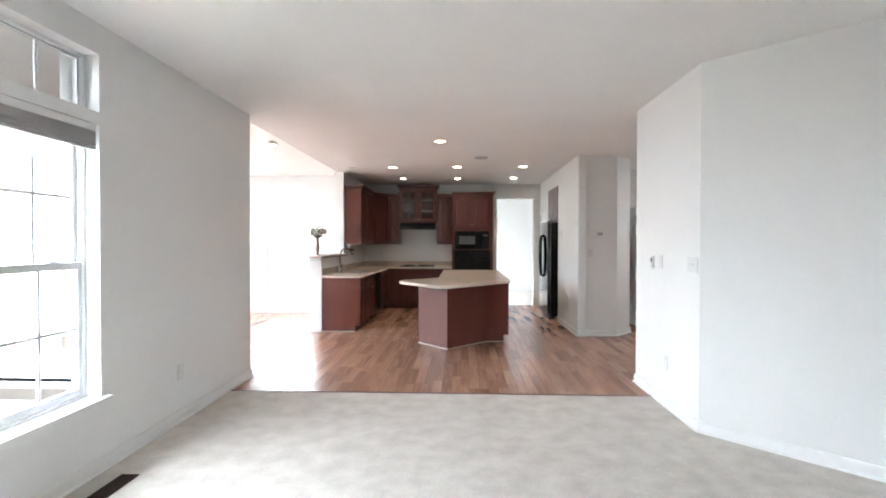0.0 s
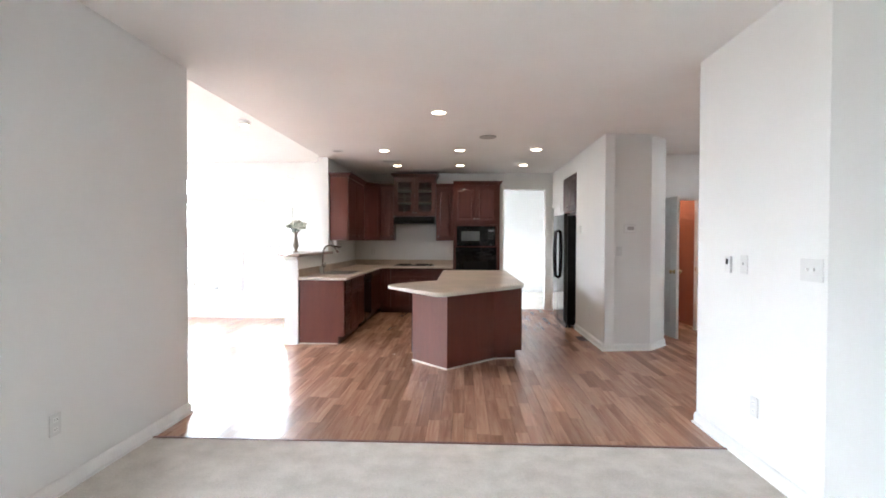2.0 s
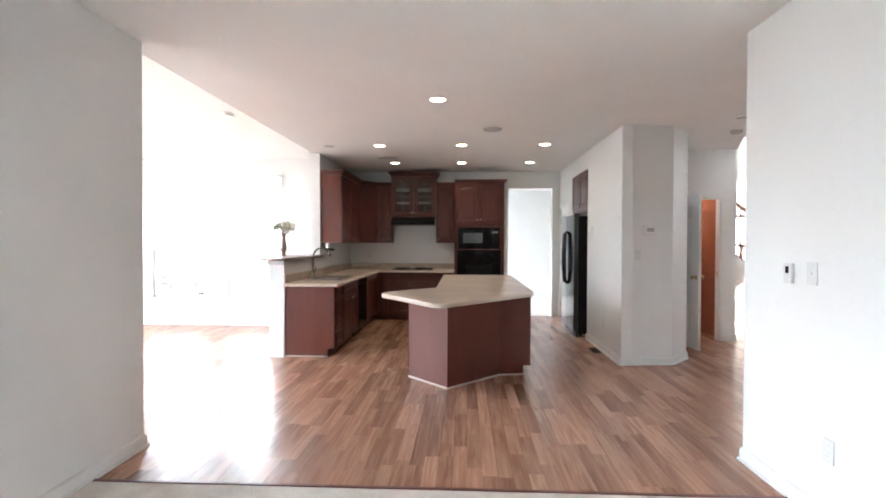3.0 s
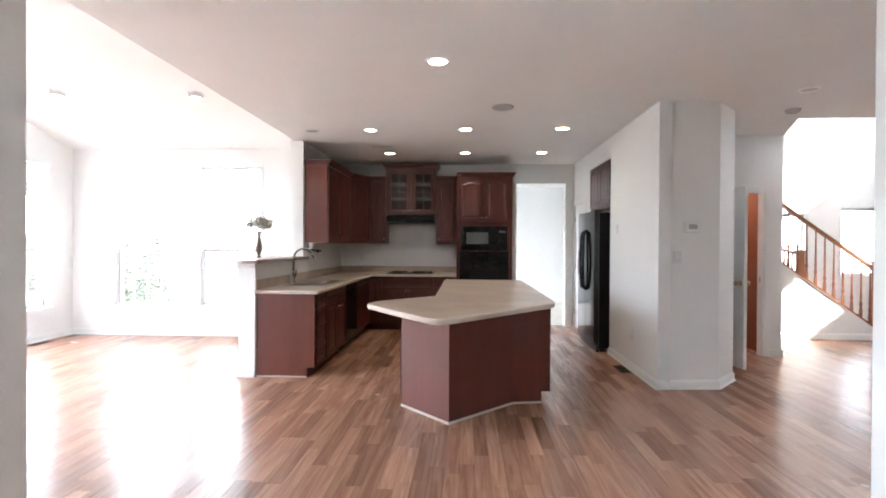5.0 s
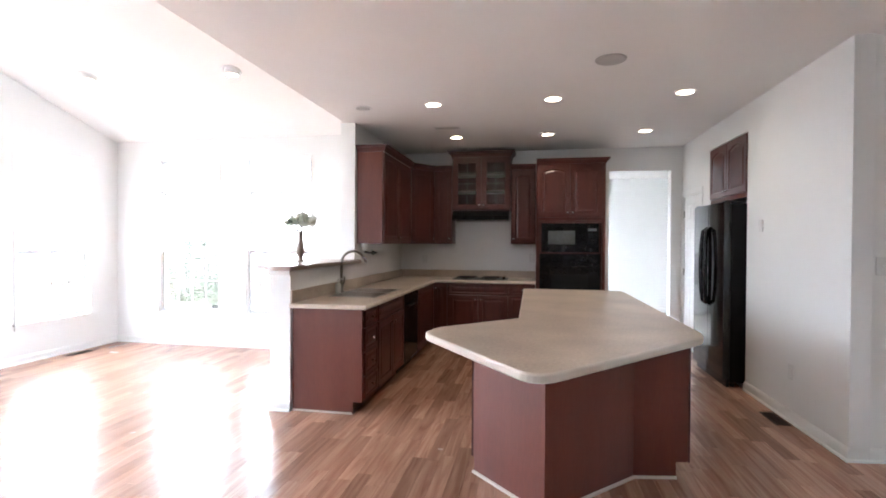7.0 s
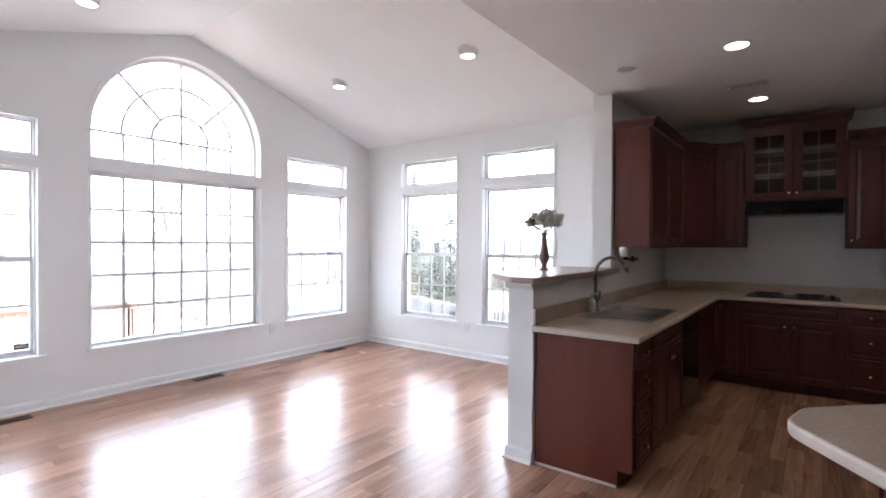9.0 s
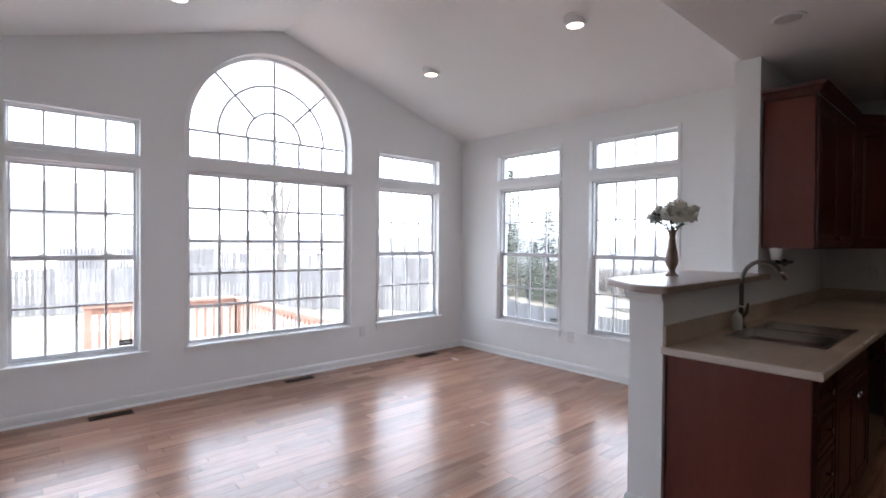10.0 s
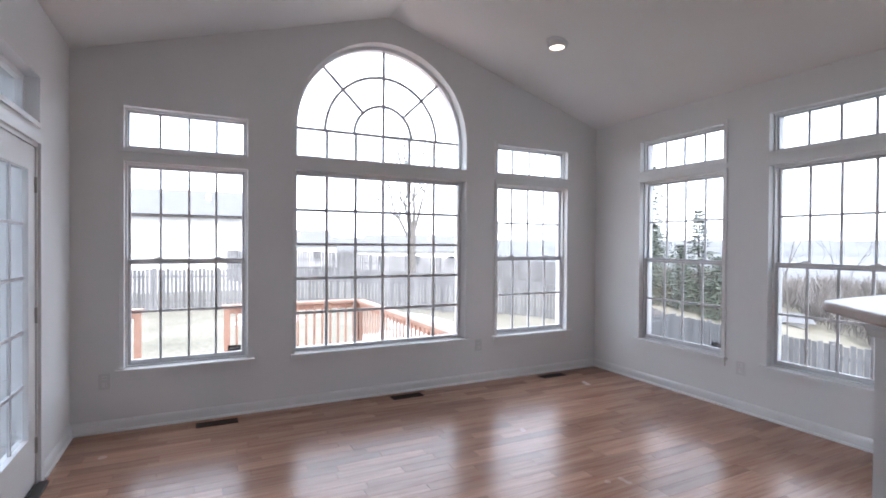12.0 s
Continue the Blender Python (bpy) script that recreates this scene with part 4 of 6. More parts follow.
sink = thing("kitchen_sink", pose(0, 0, 0), "two-bowl stainless sink set in the worktop", "sink")
x0, y0, x1, y1 = SINK
ym = (y0 + y1) / 2
bm = plate(rect(x0 - 0.018, y0 - 0.018, x1 + 0.018, y1 + 0.018), [rect(x0 + 0.01, y0 + 0.01, x1 - 0.01, ym - 0.012), rect(x0 + 0.01, ym + 0.012, x1 - 0.01, y1 - 0.01)],
           lambda u, v, w: (u, v, w), 0.8975, 0.902)
part("rim", bm, STEEL, sink)
for a, b in ((y0 + 0.01, ym - 0.012), (ym + 0.012, y1 - 0.01)):
    bm = bmesh.new()
    r1 = [bm.verts.new((x, y, 0.901)) for x, y in rect(x0 + 0.01, a, x1 - 0.01, b)]
    r2 = [bm.verts.new((x, y, 0.74)) for x, y in rect(x0 + 0.03, a + 0.02, x1 - 0.03, b - 0.02)]
    for i in range(4):
        bm.faces.new((r1[i], r1[(i + 1) % 4], r2[(i + 1) % 4], r2[i]))
    bm.faces.new(r2)
    bmesh.ops.bevel(bm, geom=[e for e in bm.edges if min(v.co.z for v in e.verts) < 0.85], offset=0.02, segments=3, affect="EDGES")
    bowl = part("bowl", bm, STEEL, sink, "rounded steel bowl", smooth=True)
    part("drain", lathe(bmesh.new(), [(0.035, 0.741), (0.035, 0.744), (0.02, 0.743), (0.001, 0.743)], 14, ((x0 + x1) / 2, (a + b) / 2, 0)), CHROME, bowl)

fa = thing("faucet", pose(-1.455, 8.58, 0.8975, 0, 0, 62), "brushed nickel gooseneck faucet beside the sink", "faucet")
bm = lathe(bmesh.new(), [(0.032, 0.0), (0.032, 0.008), (0.02, 0.016), (0.018, 0.05), (0.023, 0.07), (0.017, 0.09)], 16)
part("base", bm, GUNMETAL, fa, smooth=True)
arc = [(0, 0, 0.09), (0, 0, 0.29)] + [(0.155 - 0.155 * math.cos(a), 0, 0.29 + 0.125 * math.sin(a)) for a in (math.pi * i / 12 for i in range(1, 11))]
part("spout", tube(bmesh.new(), arc, [0.013] * len(arc), 12), GUNMETAL, fa, smooth=True)
e, dd = Vector(arc[-1]), (Vector(arc[-1]) - Vector(arc[-2])).normalized()
part("spray_head", tube(bmesh.new(), [e, e + dd * 0.02, e + dd * 0.05, e + dd * 0.075], [0.012, 0.017, 0.018, 0.015], 14), CHROME, fa, smooth=True)
part("lever", tube(bmesh.new(), [(0, -0.012, 0.07), (-0.005, -0.045, 0.10), (-0.01, -0.06, 0.16)], [0.012, 0.01, 0.006], 10), GUNMETAL, fa, smooth=True)

sp = thing("soap_bottle", pose(-1.44, 8.46, 0.8975), "pale green soap bottle with a pump", "soap bottle")
part("bottle", lathe(bmesh.new(), [(0.026, 0.0), (0.03, 0.006), (0.03, 0.075), (0.024, 0.095), (0.012, 0.105), (0.012, 0.112)], 16), SOAP, sp, smooth=True)
part("pump", tube(bmesh.new(), [(0, 0, 0.112), (0, 0, 0.14), (0.012, 0, 0.148), (0.04, 0, 0.142)], 0.006, 8), TRIM, sp, smooth=True)

# wall bracket with a white cap beside the cabinets
br = thing("wall_bracket", pose(-1.53, 9.77, 1.275), "dark folding wall bracket with a white cap", "bracket")
part("mount", lathe(bmesh.new(), [(0.028, 0.0), (0.028, 0.02), (0.016, 0.03), (0.014, 0.05), (0.001, 0.052)], 14, (0, 0, 0), "x"), DARK, br, smooth=True)
part("arm", tube(bmesh.new(), [(0.04, 0, 0), (0.075, -0.06, 0.006), (0.07, -0.30, 0.004), (0.09, -0.52, 0.020)], [0.013, 0.011, 0.012, 0.013], 10), DARK, br, smooth=True)
part("cap", lathe(bmesh.new(), [(0.001, 0.0), (0.030, 0.0), (0.034, 0.004), (0.048, 0.080), (0.044, 0.085), (0.001, 0.085)], 18, (0.09, -0.53, 0.034)), TRIM, br, "white plastic cap", smooth=True)

ck = thing("cooktop", pose(-0.65, 10.60, 0.8975), "black glass cooktop with low grates", "cooktop")
part("glass_top", boxes((0, 0, 0.0, 0.76, 0.44, 0.008), bevel=0.003), FRIDGE_SIDE, ck)
for cx, cy, r in ((0.17, 0.12, 0.07), (0.17, 0.32, 0.09), (0.52, 0.12, 0.09), (0.52, 0.32, 0.07)):
    bm = lathe(bmesh.new(), [(r, 0.008), (r, 0.018), (r * 0.55, 0.02), (r * 0.5, 0.012), (0.001, 0.012)], 20, (cx, cy, 0))
    part("burner", bm, DARK, ck, "dark burner")
for k in (0.05, 0.40):
    g = boxes(*[(k + 0.02, y_, 0.020, k + 0.24, y_ + 0.008, 0.030) for y_ in (0.05, 0.13, 0.21, 0.29, 0.37)], (k, 0.04, 0.0085, k + 0.008, 0.40, 0.030), (k + 0.252, 0.04, 0.0085, k + 0.26, 0.40, 0.030), bevel=0.001)
    part("grate", g, DARK, ck, "dark cast grate")
for i in range(4):
    part("control_knob", lathe(bmesh.new(), [(0.018, 0.008), (0.017, 0.028), (0.001, 0.029)], 12, (0.70, 0.08 + i * 0.09, 0)), BLACK, ck)


def crown(parent, path, z, h=0.075, out=0.05):
    prof = [(0.0, z), (0.008, z), (0.010, z + h * 0.25), (out * 0.55, z + h * 0.62), (out * 0.9, z + h * 0.72), (out, z + h), (0.0, z + h)]
    part("crown_moulding", sweep(bmesh.new(), path, prof), CABINET, parent)


UZ0, UZ1 = 1.39, 2.43


def upper(m, w, doors, z0=UZ0, z1=UZ1, depth=0.30, arch=0.018, knobs="pair", crown_path=None, label=""):
    cab = thing("wall_cabinet", m, label or "cherry-stained wall cabinet with raised panels", "kitchen cabinet", "kitchen wall cabinets")
    part("body", boxes((0, 0, z0, w, depth, z1), bevel=0.001), CABINET, cab)
    dwid = (w - 0.02 - 0.005 * (doors - 1)) / doors
    for i in range(doors):
        right = (i == 0 and doors > 1) or (doors == 1 and knobs == "right")
        hung_door(cab, 0.01 + i * (dwid + 0.005), z0 + 0.012, dwid, z1 - z0 - 0.024, ((dwid - 0.03) if right else 0.03, 0.06), arch)
    crown(cab, crown_path or [(0, -0.02), (w, -0.02)], z1 - 0.005)
    return cab


# local frame of the left run: x along +y, body towards the wall
LU = upper(pose(-1.22, 9.21, 0, 0, 0, 90), 1.26, 2, crown_path=[(-0.018, 0.30), (-0.018, -0.02), (1.262, -0.02)], label="long cherry wall cabinet with two doors")
part("end_panel", boxes((-0.0125, -0.002, UZ0, -0.0005, 0.30, UZ1)), PANEL, LU, "smooth lighter cherry side")
cab = thing("wall_cabinet", pose(0, 0, 0), "cherry corner wall cabinet set at an angle", "kitchen cabinet", "kitchen wall cabinets")
part("body", plate([(-1.52, 10.472), (-1.22, 10.472), (-0.951, 10.826), (-0.951, 11.13), (-1.52, 11.13)], [], lambda u, v, w: (u, v, w), UZ0, UZ1), CABINET, cab)
ang = math.degrees(math.atan2(10.826 - 10.472, -0.951 + 1.22))
L = math.hypot(0.269, 0.354)
dr = part("door", raised_door(L - 0.03, UZ1 - UZ0 - 0.024, 0.018), CABINET, cab)
dr.matrix_local = pose(-1.22, 10.472, UZ0 + 0.012, 0, 0, ang) @ Matrix.Translation((0.015, -0.02, 0))
small_knob(dr, L - 0.06, 0.06)
crown(cab, [(-1.205, 10.472), (-0.945, 10.814)], UZ1 - 0.005)
upper(pose(-0.95, 10.83, 0), 0.265, 1, knobs="right", label="narrow cherry wall cabinet beside the range hood")
upper(pose(0.145, 10.83, 0), 0.34, 1, knobs="left", label="narrow cherry wall cabinet beside the oven tower")

gc = thing("glazed_wall_cabinet", pose(-0.683, 10.80, 0), "cherry wall cabinet with two leaded-look glass doors over the hood", "kitchen cabinet", "kitchen wall cabinets")
w, z0, z1, dp = 0.826, 1.865, 2.615, 0.33
part("body", boxes((0, 0, z0, 0.018, dp, z1), (w - 0.018, 0, z0, w, dp, z1), (0.018, 0, z0, w - 0.018, dp, z0 + 0.018), (0.018, 0, z1 - 0.018, w - 0.018, dp, z1),
                   (0.018, dp - 0.01, z0 + 0.018, w - 0.018, dp, z1 - 0.018), (w / 2 - 0.02, 0, z0 + 0.018, w / 2 + 0.02, 0.018, z1 - 0.018)), CABINET, gc)
part("shelf", boxes((0.019, 0.03, z0 + 0.27, w - 0.019, dp - 0.011, z0 + 0.285), (0.019, 0.03, z0 + 0.50, w - 0.019, dp - 0.011, z0 + 0.515)), LEDGE, gc, "pale inner shelves")
for i in range(2):
    dwid = w / 2 - 0.012
    g = part("glass_door", raised_door(dwid, z1 - z0 - 0.02, 0.0, rail=0.07, glass=True), CABINET, gc)
    g.matrix_local = Matrix.Translation((0.01 + i * (dwid + 0.004), -0.02, z0 + 0.01))
    bm = bmesh.new()
    bars(bm, 0.07, 0.07, dwid - 0.07, z1 - z0 - 0.09, 2, 4, 0.006, 0.014, 0.009)
    part("lattice", bm, GUNMETAL, g, "thin dull lattice")
    bm = bmesh.new()
    bm.faces.new([bm.verts.new(p) for p in ((0.07, 0.015, 0.07), (dwid - 0.07, 0.015, 0.07), (dwid - 0.07, 0.015, z1 - z0 - 0.08), (0.07, 0.015, z1 - z0 - 0.08))])
    part("pane", bm, GLASS, g, "clear glass").visible_shadow = False
    small_knob(g, dwid - 0.03 if i == 0 else 0.03, 0.06)
crown(gc, [(-0.0, dp), (-0.0, -0.02), (w, -0.02), (w, dp)], z1 - 0.005, 0.085, 0.055)

hood = thing("range_hood", pose(-0.683, 10.66, 0), "black under-cabinet range hood", "range hood")
sec = [(0.0, 1.735), (0.0, 1.775), (0.05, 1.835), (0.14, 1.862), (0.47, 1.862), (0.47, 1.715), (0.10, 1.715)]
part("shell", plate(sec, [], lambda u, v, w_: (w_, u, v), 0.02, 0.806), BLACK, hood)
part("lip", boxes((0.018, -0.006, 1.722, 0.808, -0.0005, 1.76), bevel=0.002), BLACK, hood)

# oven tower
ov = thing("oven_tower", pose(0.49, 10.52, 0), "tall cherry cabinet holding a microwave and a wall oven", "kitchen cabinet")
w = 0.87
part("body", boxes((0, 0, 0.10, 0.03, 0.61, 2.45), (w - 0.03, 0, 0.10, w, 0.61, 2.45), (0.03, 0, 1.70, w - 0.03, 0.61, 2.45), (0.03, 0, 0.10, w - 0.03, 0.61, 0.62), (0.03, 0.03, 0.62, w - 0.03, 0.61, 1.70),
                   (0.03, 0.0, 1.672, w - 0.03, 0.029, 1.699), (0.0301, 0.0, 1.268, w - 0.0301, 0.029, 1.285)), CABINET, ov)
part("side_panel", boxes((w + 0.0005, 0.0, 0.0, w + 0.012, 0.61, 2.45)), PANEL, ov, "smooth cherry side panel")
part("toe_kick", boxes((0.0, 0.07, 0.0, w, 0.085, 0.0995)), CABINET, ov)
for i in range(2):
    dwid = w / 2 - 0.03
    hung_door(ov, 0.027 + i * (dwid + 0.006), 1.745, dwid, 0.69, ((dwid - 0.03) if i == 0 else 0.03, 0.06), 0.03)
for i in range(2):
    hung_door(ov, 0.027 + i * (dwid + 0.006), 0.115, dwid, 0.49, ((dwid - 0.03) if i == 0 else 0.03, 0.43), 0.0)
crown(ov, [(0.0, -0.02), (w + 0.012, -0.02), (w + 0.012, 0.61)], 2.445, 0.07)
mw = thing("microwave", pose(0.49, 10.52, 0), "black built-in microwave with a grey window", "microwave")
part("body", boxes((0.07, -0.018, 1.29, w - 0.07, 0.029, 1.668), bevel=0.004), BLACK, mw)
part("door", boxes((0.09, -0.03, 1.33, 0.63, -0.0185, 1.63), bevel=0.006), BLACK, mw)
part("window", boxes((0.155, -0.0325, 1.39, 0.50, -0.0305, 1.57), bevel=0.0008), GREYGLASS, mw, "grey tinted window")
part("display", boxes((0.665, -0.021, 1.565, 0.775, -0.0185, 1.60)), GREYGLASS, mw)
part("keypad", boxes(*[(0.665 + i * 0.04, -0.0205, 1.36 + j * 0.038, 0.695 + i * 0.04, -0.0185, 1.385 + j * 0.038) for i in range(3) for j in range(5)]), DARKGLASS, mw)
wo = thing("wall_oven", pose(0.49, 10.52, 0), "black wall oven with a bar handle", "oven")
part("body", boxes((0.05, -0.012, 0.625, w - 0.05, 0.029, 1.265), bevel=0.004), BLACK, wo)
part("control_panel", boxes((0.055, -0.022, 1.165, w - 0.055, -0.0125, 1.26), bevel=0.003), BLACK, wo)
part("door", boxes((0.055, -0.035, 0.64, w - 0.055, -0.0125, 1.15), bevel=0.006), BLACK, wo)
part("window", boxes((0.20, -0.0375, 0.76, 0.67, -0.0355, 1.0), bevel=0.0008), DARKGLASS, wo)
part("display", boxes((0.36, -0.0245, 1.195, 0.52, -0.0225, 1.235)), DARKGLASS, wo)
part("handle", tube(bmesh.new(), [(0.10, -0.036, 1.10), (0.11, -0.072, 1.10), (0.44, -0.076, 1.10), (0.76, -0.072, 1.10), (0.77, -0.036, 1.10)], 0.011), BLACK, wo, smooth=True)

# ---- fridge and its cabinet ----
fr = thing("refrigerator", pose(2.275, 9.985, 0, 0, 0, -90), "glossy black side-by-side refrigerator with arched handles", "refrigerator")
part("body", boxes((0.0, 0.075, 0.05, 0.90, 0.82, 1.80), bevel=0.006), FRIDGE_SIDE, fr)
part("grille", boxes((0.02, 0.05, 0.0, 0.88, 0.08, 0.075)), BLACK, fr)
for n, (a, b) in enumerate(((0.0, 0.512), (0.518, 0.90))):
    # doors bow outwards a little towards the middle of the appliance
    front = [(a + 0.002 + (b - a - 0.004) * i / 8, 0.010 - 0.018 * math.sin(math.pi * (a + (b - a) * i / 8) / 0.90)) for i in range(9)]
    bm = plate([(a + 0.002, 0.07)] + front + [(b - 0.002, 0.07)], [], lambda u, v, w_: (u, v, w_), 0.085, 1.815)
    dr = part("door", bm, FRIDGE_FRONT, fr)
    hx = 0.465 if n == 0 else 0.565
    bow = -1 if n == 0 else 1
    pts = [(hx, 0.0, 0.78), (hx + 0.004 * bow, -0.045, 0.81), (hx + 0.014 * bow, -0.054, 0.93), (hx + 0.022 * bow, -0.06, 1.18), (hx + 0.014 * bow, -0.054, 1.42), (hx + 0.004 * bow, -0.045, 1.54), (hx, 0.0, 1.57)]
    part("handle", tube(bmesh.new(), pts, 0.020, 12), BLACK, dr, smooth=True)
part("dispenser", boxes((0.11, -0.022, 0.95, 0.31, -0.004, 1.30), bevel=0.001), DARKGLASS, fr, "recessed ice and water dispenser")
for a in (0.06, 0.84):
    part("hinge_cap", boxes((a - 0.04, 0.02, 1.816, a + 0.04, 0.12, 1.832), bevel=0.004), BLACK, fr)
    part("foot", lathe(bmesh.new(), [(0.02, 0.0), (0.02, 0.05)], 10, (a, 0.12, 0)), DARK, fr)
fc = thing("fridge_cabinet", pose(RX + 0.012, 10.055, 0, 0, 0, -90), "cherry cabinet with two doors above the refrigerator", "kitchen cabinet", "kitchen wall cabinets")
part("body", boxes((0.0, 0.0, 1.90, 1.01, 0.6, 2.485), bevel=0.001), CABINET, fc)
for i in range(2):
    hung_door(fc, 0.012 + i * 0.495, 1.915, 0.488, 0.56, ((0.455, 0.05) if i == 0 else (0.033, 0.05)), 0.035)
part("valance", boxes((0.0, -0.004, 1.865, 1.01, 0.015, 1.899)), PANEL, fc)
wall("wall_alcove_back", rect(9.0, -0.1, 10.1, CEIL_Z), [], x_wall(3.22), 0.0, 0.05, "plain wall behind the refrigerator")
wall("wall_alcove_far", rect(2.592, -0.1, 3.22, CEIL_Z), [], y_wall(10.06), 0.0, 0.05, "plain wall beside the refrigerator")
wall("wall_alcove_near", rect(2.592, -0.1, 3.22, CEIL_Z), [], y_wall(9.035), -0.05, 0.0, "plain wall beside the refrigerator")

# ---- island ----
isl = thing("kitchen_island", pose(0, 0, 0), "cherry kitchen island with an angled breakfast end", "kitchen island")
foot = [(0.105, 6.845), (0.515, 6.435), (1.05, 6.96), (1.30, 7.0), (1.30, 9.28), (0.42, 9.28), (0.42, 7.2)]
body = [(0.10, 6.84), (0.515, 6.43), (1.05, 6.955), (1.365, 7.0), (1.365, 9.34), (0.385, 9.34), (0.385, 7.16)]
part("body", plate(body, [], lambda u, v, w_: (u, v, w_), 0.10, 0.862), PANEL, isl, "smooth cherry panels")
part("toe_base", plate(foot, [], lambda u, v, w_: (u, v, w_), 0.0, 0.0995), PANEL, isl)
part("shoe_moulding", sweep(bmesh.new(), [(0.10, 6.85), (0.515, 6.43), (1.05, 6.955), (1.30, 6.995)], [(0.0005, 0.0), (0.012, 0.0), (0.010, 0.012), (0.0005, 0.016)]), EDGE, isl,
     "pale strip along the floor")
part("corner_bead", boxes((0.088, 6.846, 0.10, 0.1, 6.858, 0.862)), CABINET, isl, "dark corner strip")
part("corner_bead", boxes((1.3655, 7.0, 0.10, 1.378, 7.02, 0.862)), CABINET, isl, "dark corner strip")
for i in range(4):
    y = 9.30 - i * 0.52
    dr = part("door", raised_door(0.50, 0.72, 0.0), CABINET, isl)
    dr.matrix_local = pose(0.384, y, 0.12, 0, 0, -90) @ Matrix.Translation((0, -0.02, 0))
    small_knob(dr, 0.46 if i % 2 else 0.04, 0.66)
it = [(-0.14, 6.55), (0.465, 5.74), (1.345, 6.715), (1.38, 6.85), (1.38, 9.38), (0.362, 9.38), (0.368, 7.20), (-0.10, 6.73)]


def rounded(poly, radii, n=7):
    out = []
    for i, p in enumerate(poly):
        r = radii[i]
        p, a, b = Vector(p), Vector(poly[i - 1]), Vector(poly[(i + 1) % len(poly)])
        if not r:
            out.append(tuple(p))
            continue
        u, v = (a - p).normalized(), (b - p).normalized()
        s, e_ = p + u * r, p + v * r
        for k in range(n + 1):
            t = k / n
            out.append(tuple(s * (1 - t) ** 2 + p * 2 * t * (1 - t) + e_ * t ** 2))
    return out


it = rounded(it, [0.06, 0.13, 0.06, 0.05, 0.04, 0.04, 0, 0.05])
part("worktop", plate(it, [], lambda u, v, w_: (u, v, w_), 0.863, 0.9), COUNTER, isl, "beige laminate top with rounded corners")
part("nosing", sweep(bmesh.new(), it, [(0.0005, 0.861), (0.007, 0.862), (0.011, 0.869), (0.011, 0.892), (0.007, 0.899), (0.0005, 0.9012)], closed=True), EDGE, isl, "paler rounded edge")

# ---- ledge on the low wall, with the vase ----
lg = thing("bar_ledge", pose(0, 0, 0), "wide breakfast ledge in brown laminate on the low wall", "ledge")
lp = rounded([(-1.465, 7.545), (-1.62, 7.545), (-1.96, 7.86), (-2.0, 9.154), (-1.465, 9.154)], [0.02, 0.05, 0.08, 0, 0])
bm = plate(lp, [], lambda u, v, w_: (u, v, w_), 1.172, 1.209)
part("top", bm, LEDGE, lg)
part("nosing", sweep(bmesh.new(), lp[::-1], [(0.0005, 1.170), (0.008, 1.172), (0.011, 1.179), (0.011, 1.201), (0.008, 1.208), (0.0005, 1.2102)], closed=True), LEDGE, lg)
part("moulding", sweep(bmesh.new(), [(-1.70, 9.15), (-1.70, 7.64), (-1.52, 7.64)], [(0.0, 1.125), (0.006, 1.125), (0.02, 1.15), (0.02, 1.1695), (0.0, 1.1695)]), TRIM, lg, "white moulding under the ledge")

VX, VY = -1.80, 8.38
va = thing("flower_vase", pose(VX, VY, 1.2105), "slim bronze vase on the ledge", "vase")
prof = [(0.040, 0.0), (0.042, 0.006), (0.030, 0.014), (0.020, 0.028), (0.022, 0.045), (0.036, 0.075), (0.041, 0.10), (0.035, 0.145), (0.024, 0.20), (0.020, 0.25), (0.025, 0.285), (0.036, 0.30), (0.032, 0.30), (0.015, 0.27), (0.001, 0.25)]
part("body", lathe(bmesh.new(), prof, 24), VASE, va, smooth=True)
fl = thing("flower_bunch", pose(VX, VY, 1.2605), "bunch of white chrysanthemums with dark leaves in the vase", "flowers")
rng = random.Random(5)
heads = [(-0.105, 0.02, 0.335, 0.055), (-0.055, -0.05, 0.36, 0.06), (0.0, 0.03, 0.385, 0.062), (0.055, -0.02, 0.375, 0.062), (0.105, 0.03, 0.355, 0.058), (0.125, -0.04, 0.33, 0.05),
         (0.02, -0.09, 0.345, 0.06), (-0.06, 0.08, 0.35, 0.055), (0.06, 0.09, 0.35, 0.055), (-0.105, -0.05, 0.32, 0.05), (0.0, -0.03, 0.375, 0.06), (0.08, -0.08, 0.33, 0.05), (-0.02, 0.10, 0.33, 0.05)]
for hx, hy, hz, r in heads:
    bm = bmesh.new()
    c = Vector((hx, hy, hz))
    up = (c - Vector((0, 0, 0.2))).normalized()
    side = up.orthogonal().normalized()
    other = up.cross(side)
    for layer in range(6):
        tilt = radians(8 + layer * 19)
        n = 9 + layer * 4
        for k in range(n):
            a = 2 * math.pi * (k + rng.random() * 0.5) / n
            d1 = (side * math.cos(a) + other * math.sin(a))
            dirn = (up * math.cos(tilt) + d1 * math.sin(tilt)).normalized()
            t_ = dirn.cross(up).normalized() * r * 0.2
            ln = r * (0.75 + 0.35 * rng.random())
            p0, p1, p2 = c, c + dirn * ln * 0.6 + up * r * 0.05, c + dirn * ln - up * r * 0.12 * layer / 4
            q = [bm.verts.new(v) for v in (p0 - t_ * 0.5, p1 - t_, p2 - t_ * 0.4, p2 + t_ * 0.4, p1 + t_, p0 + t_ * 0.5)]
            bm.faces.new((q[0], q[1], q[4], q[5]))
            bm.faces.new((q[1], q[2], q[3], q[4]))
    part("flower_head", bm, PETAL, fl, "white many-petalled head")
bm = bmesh.new()
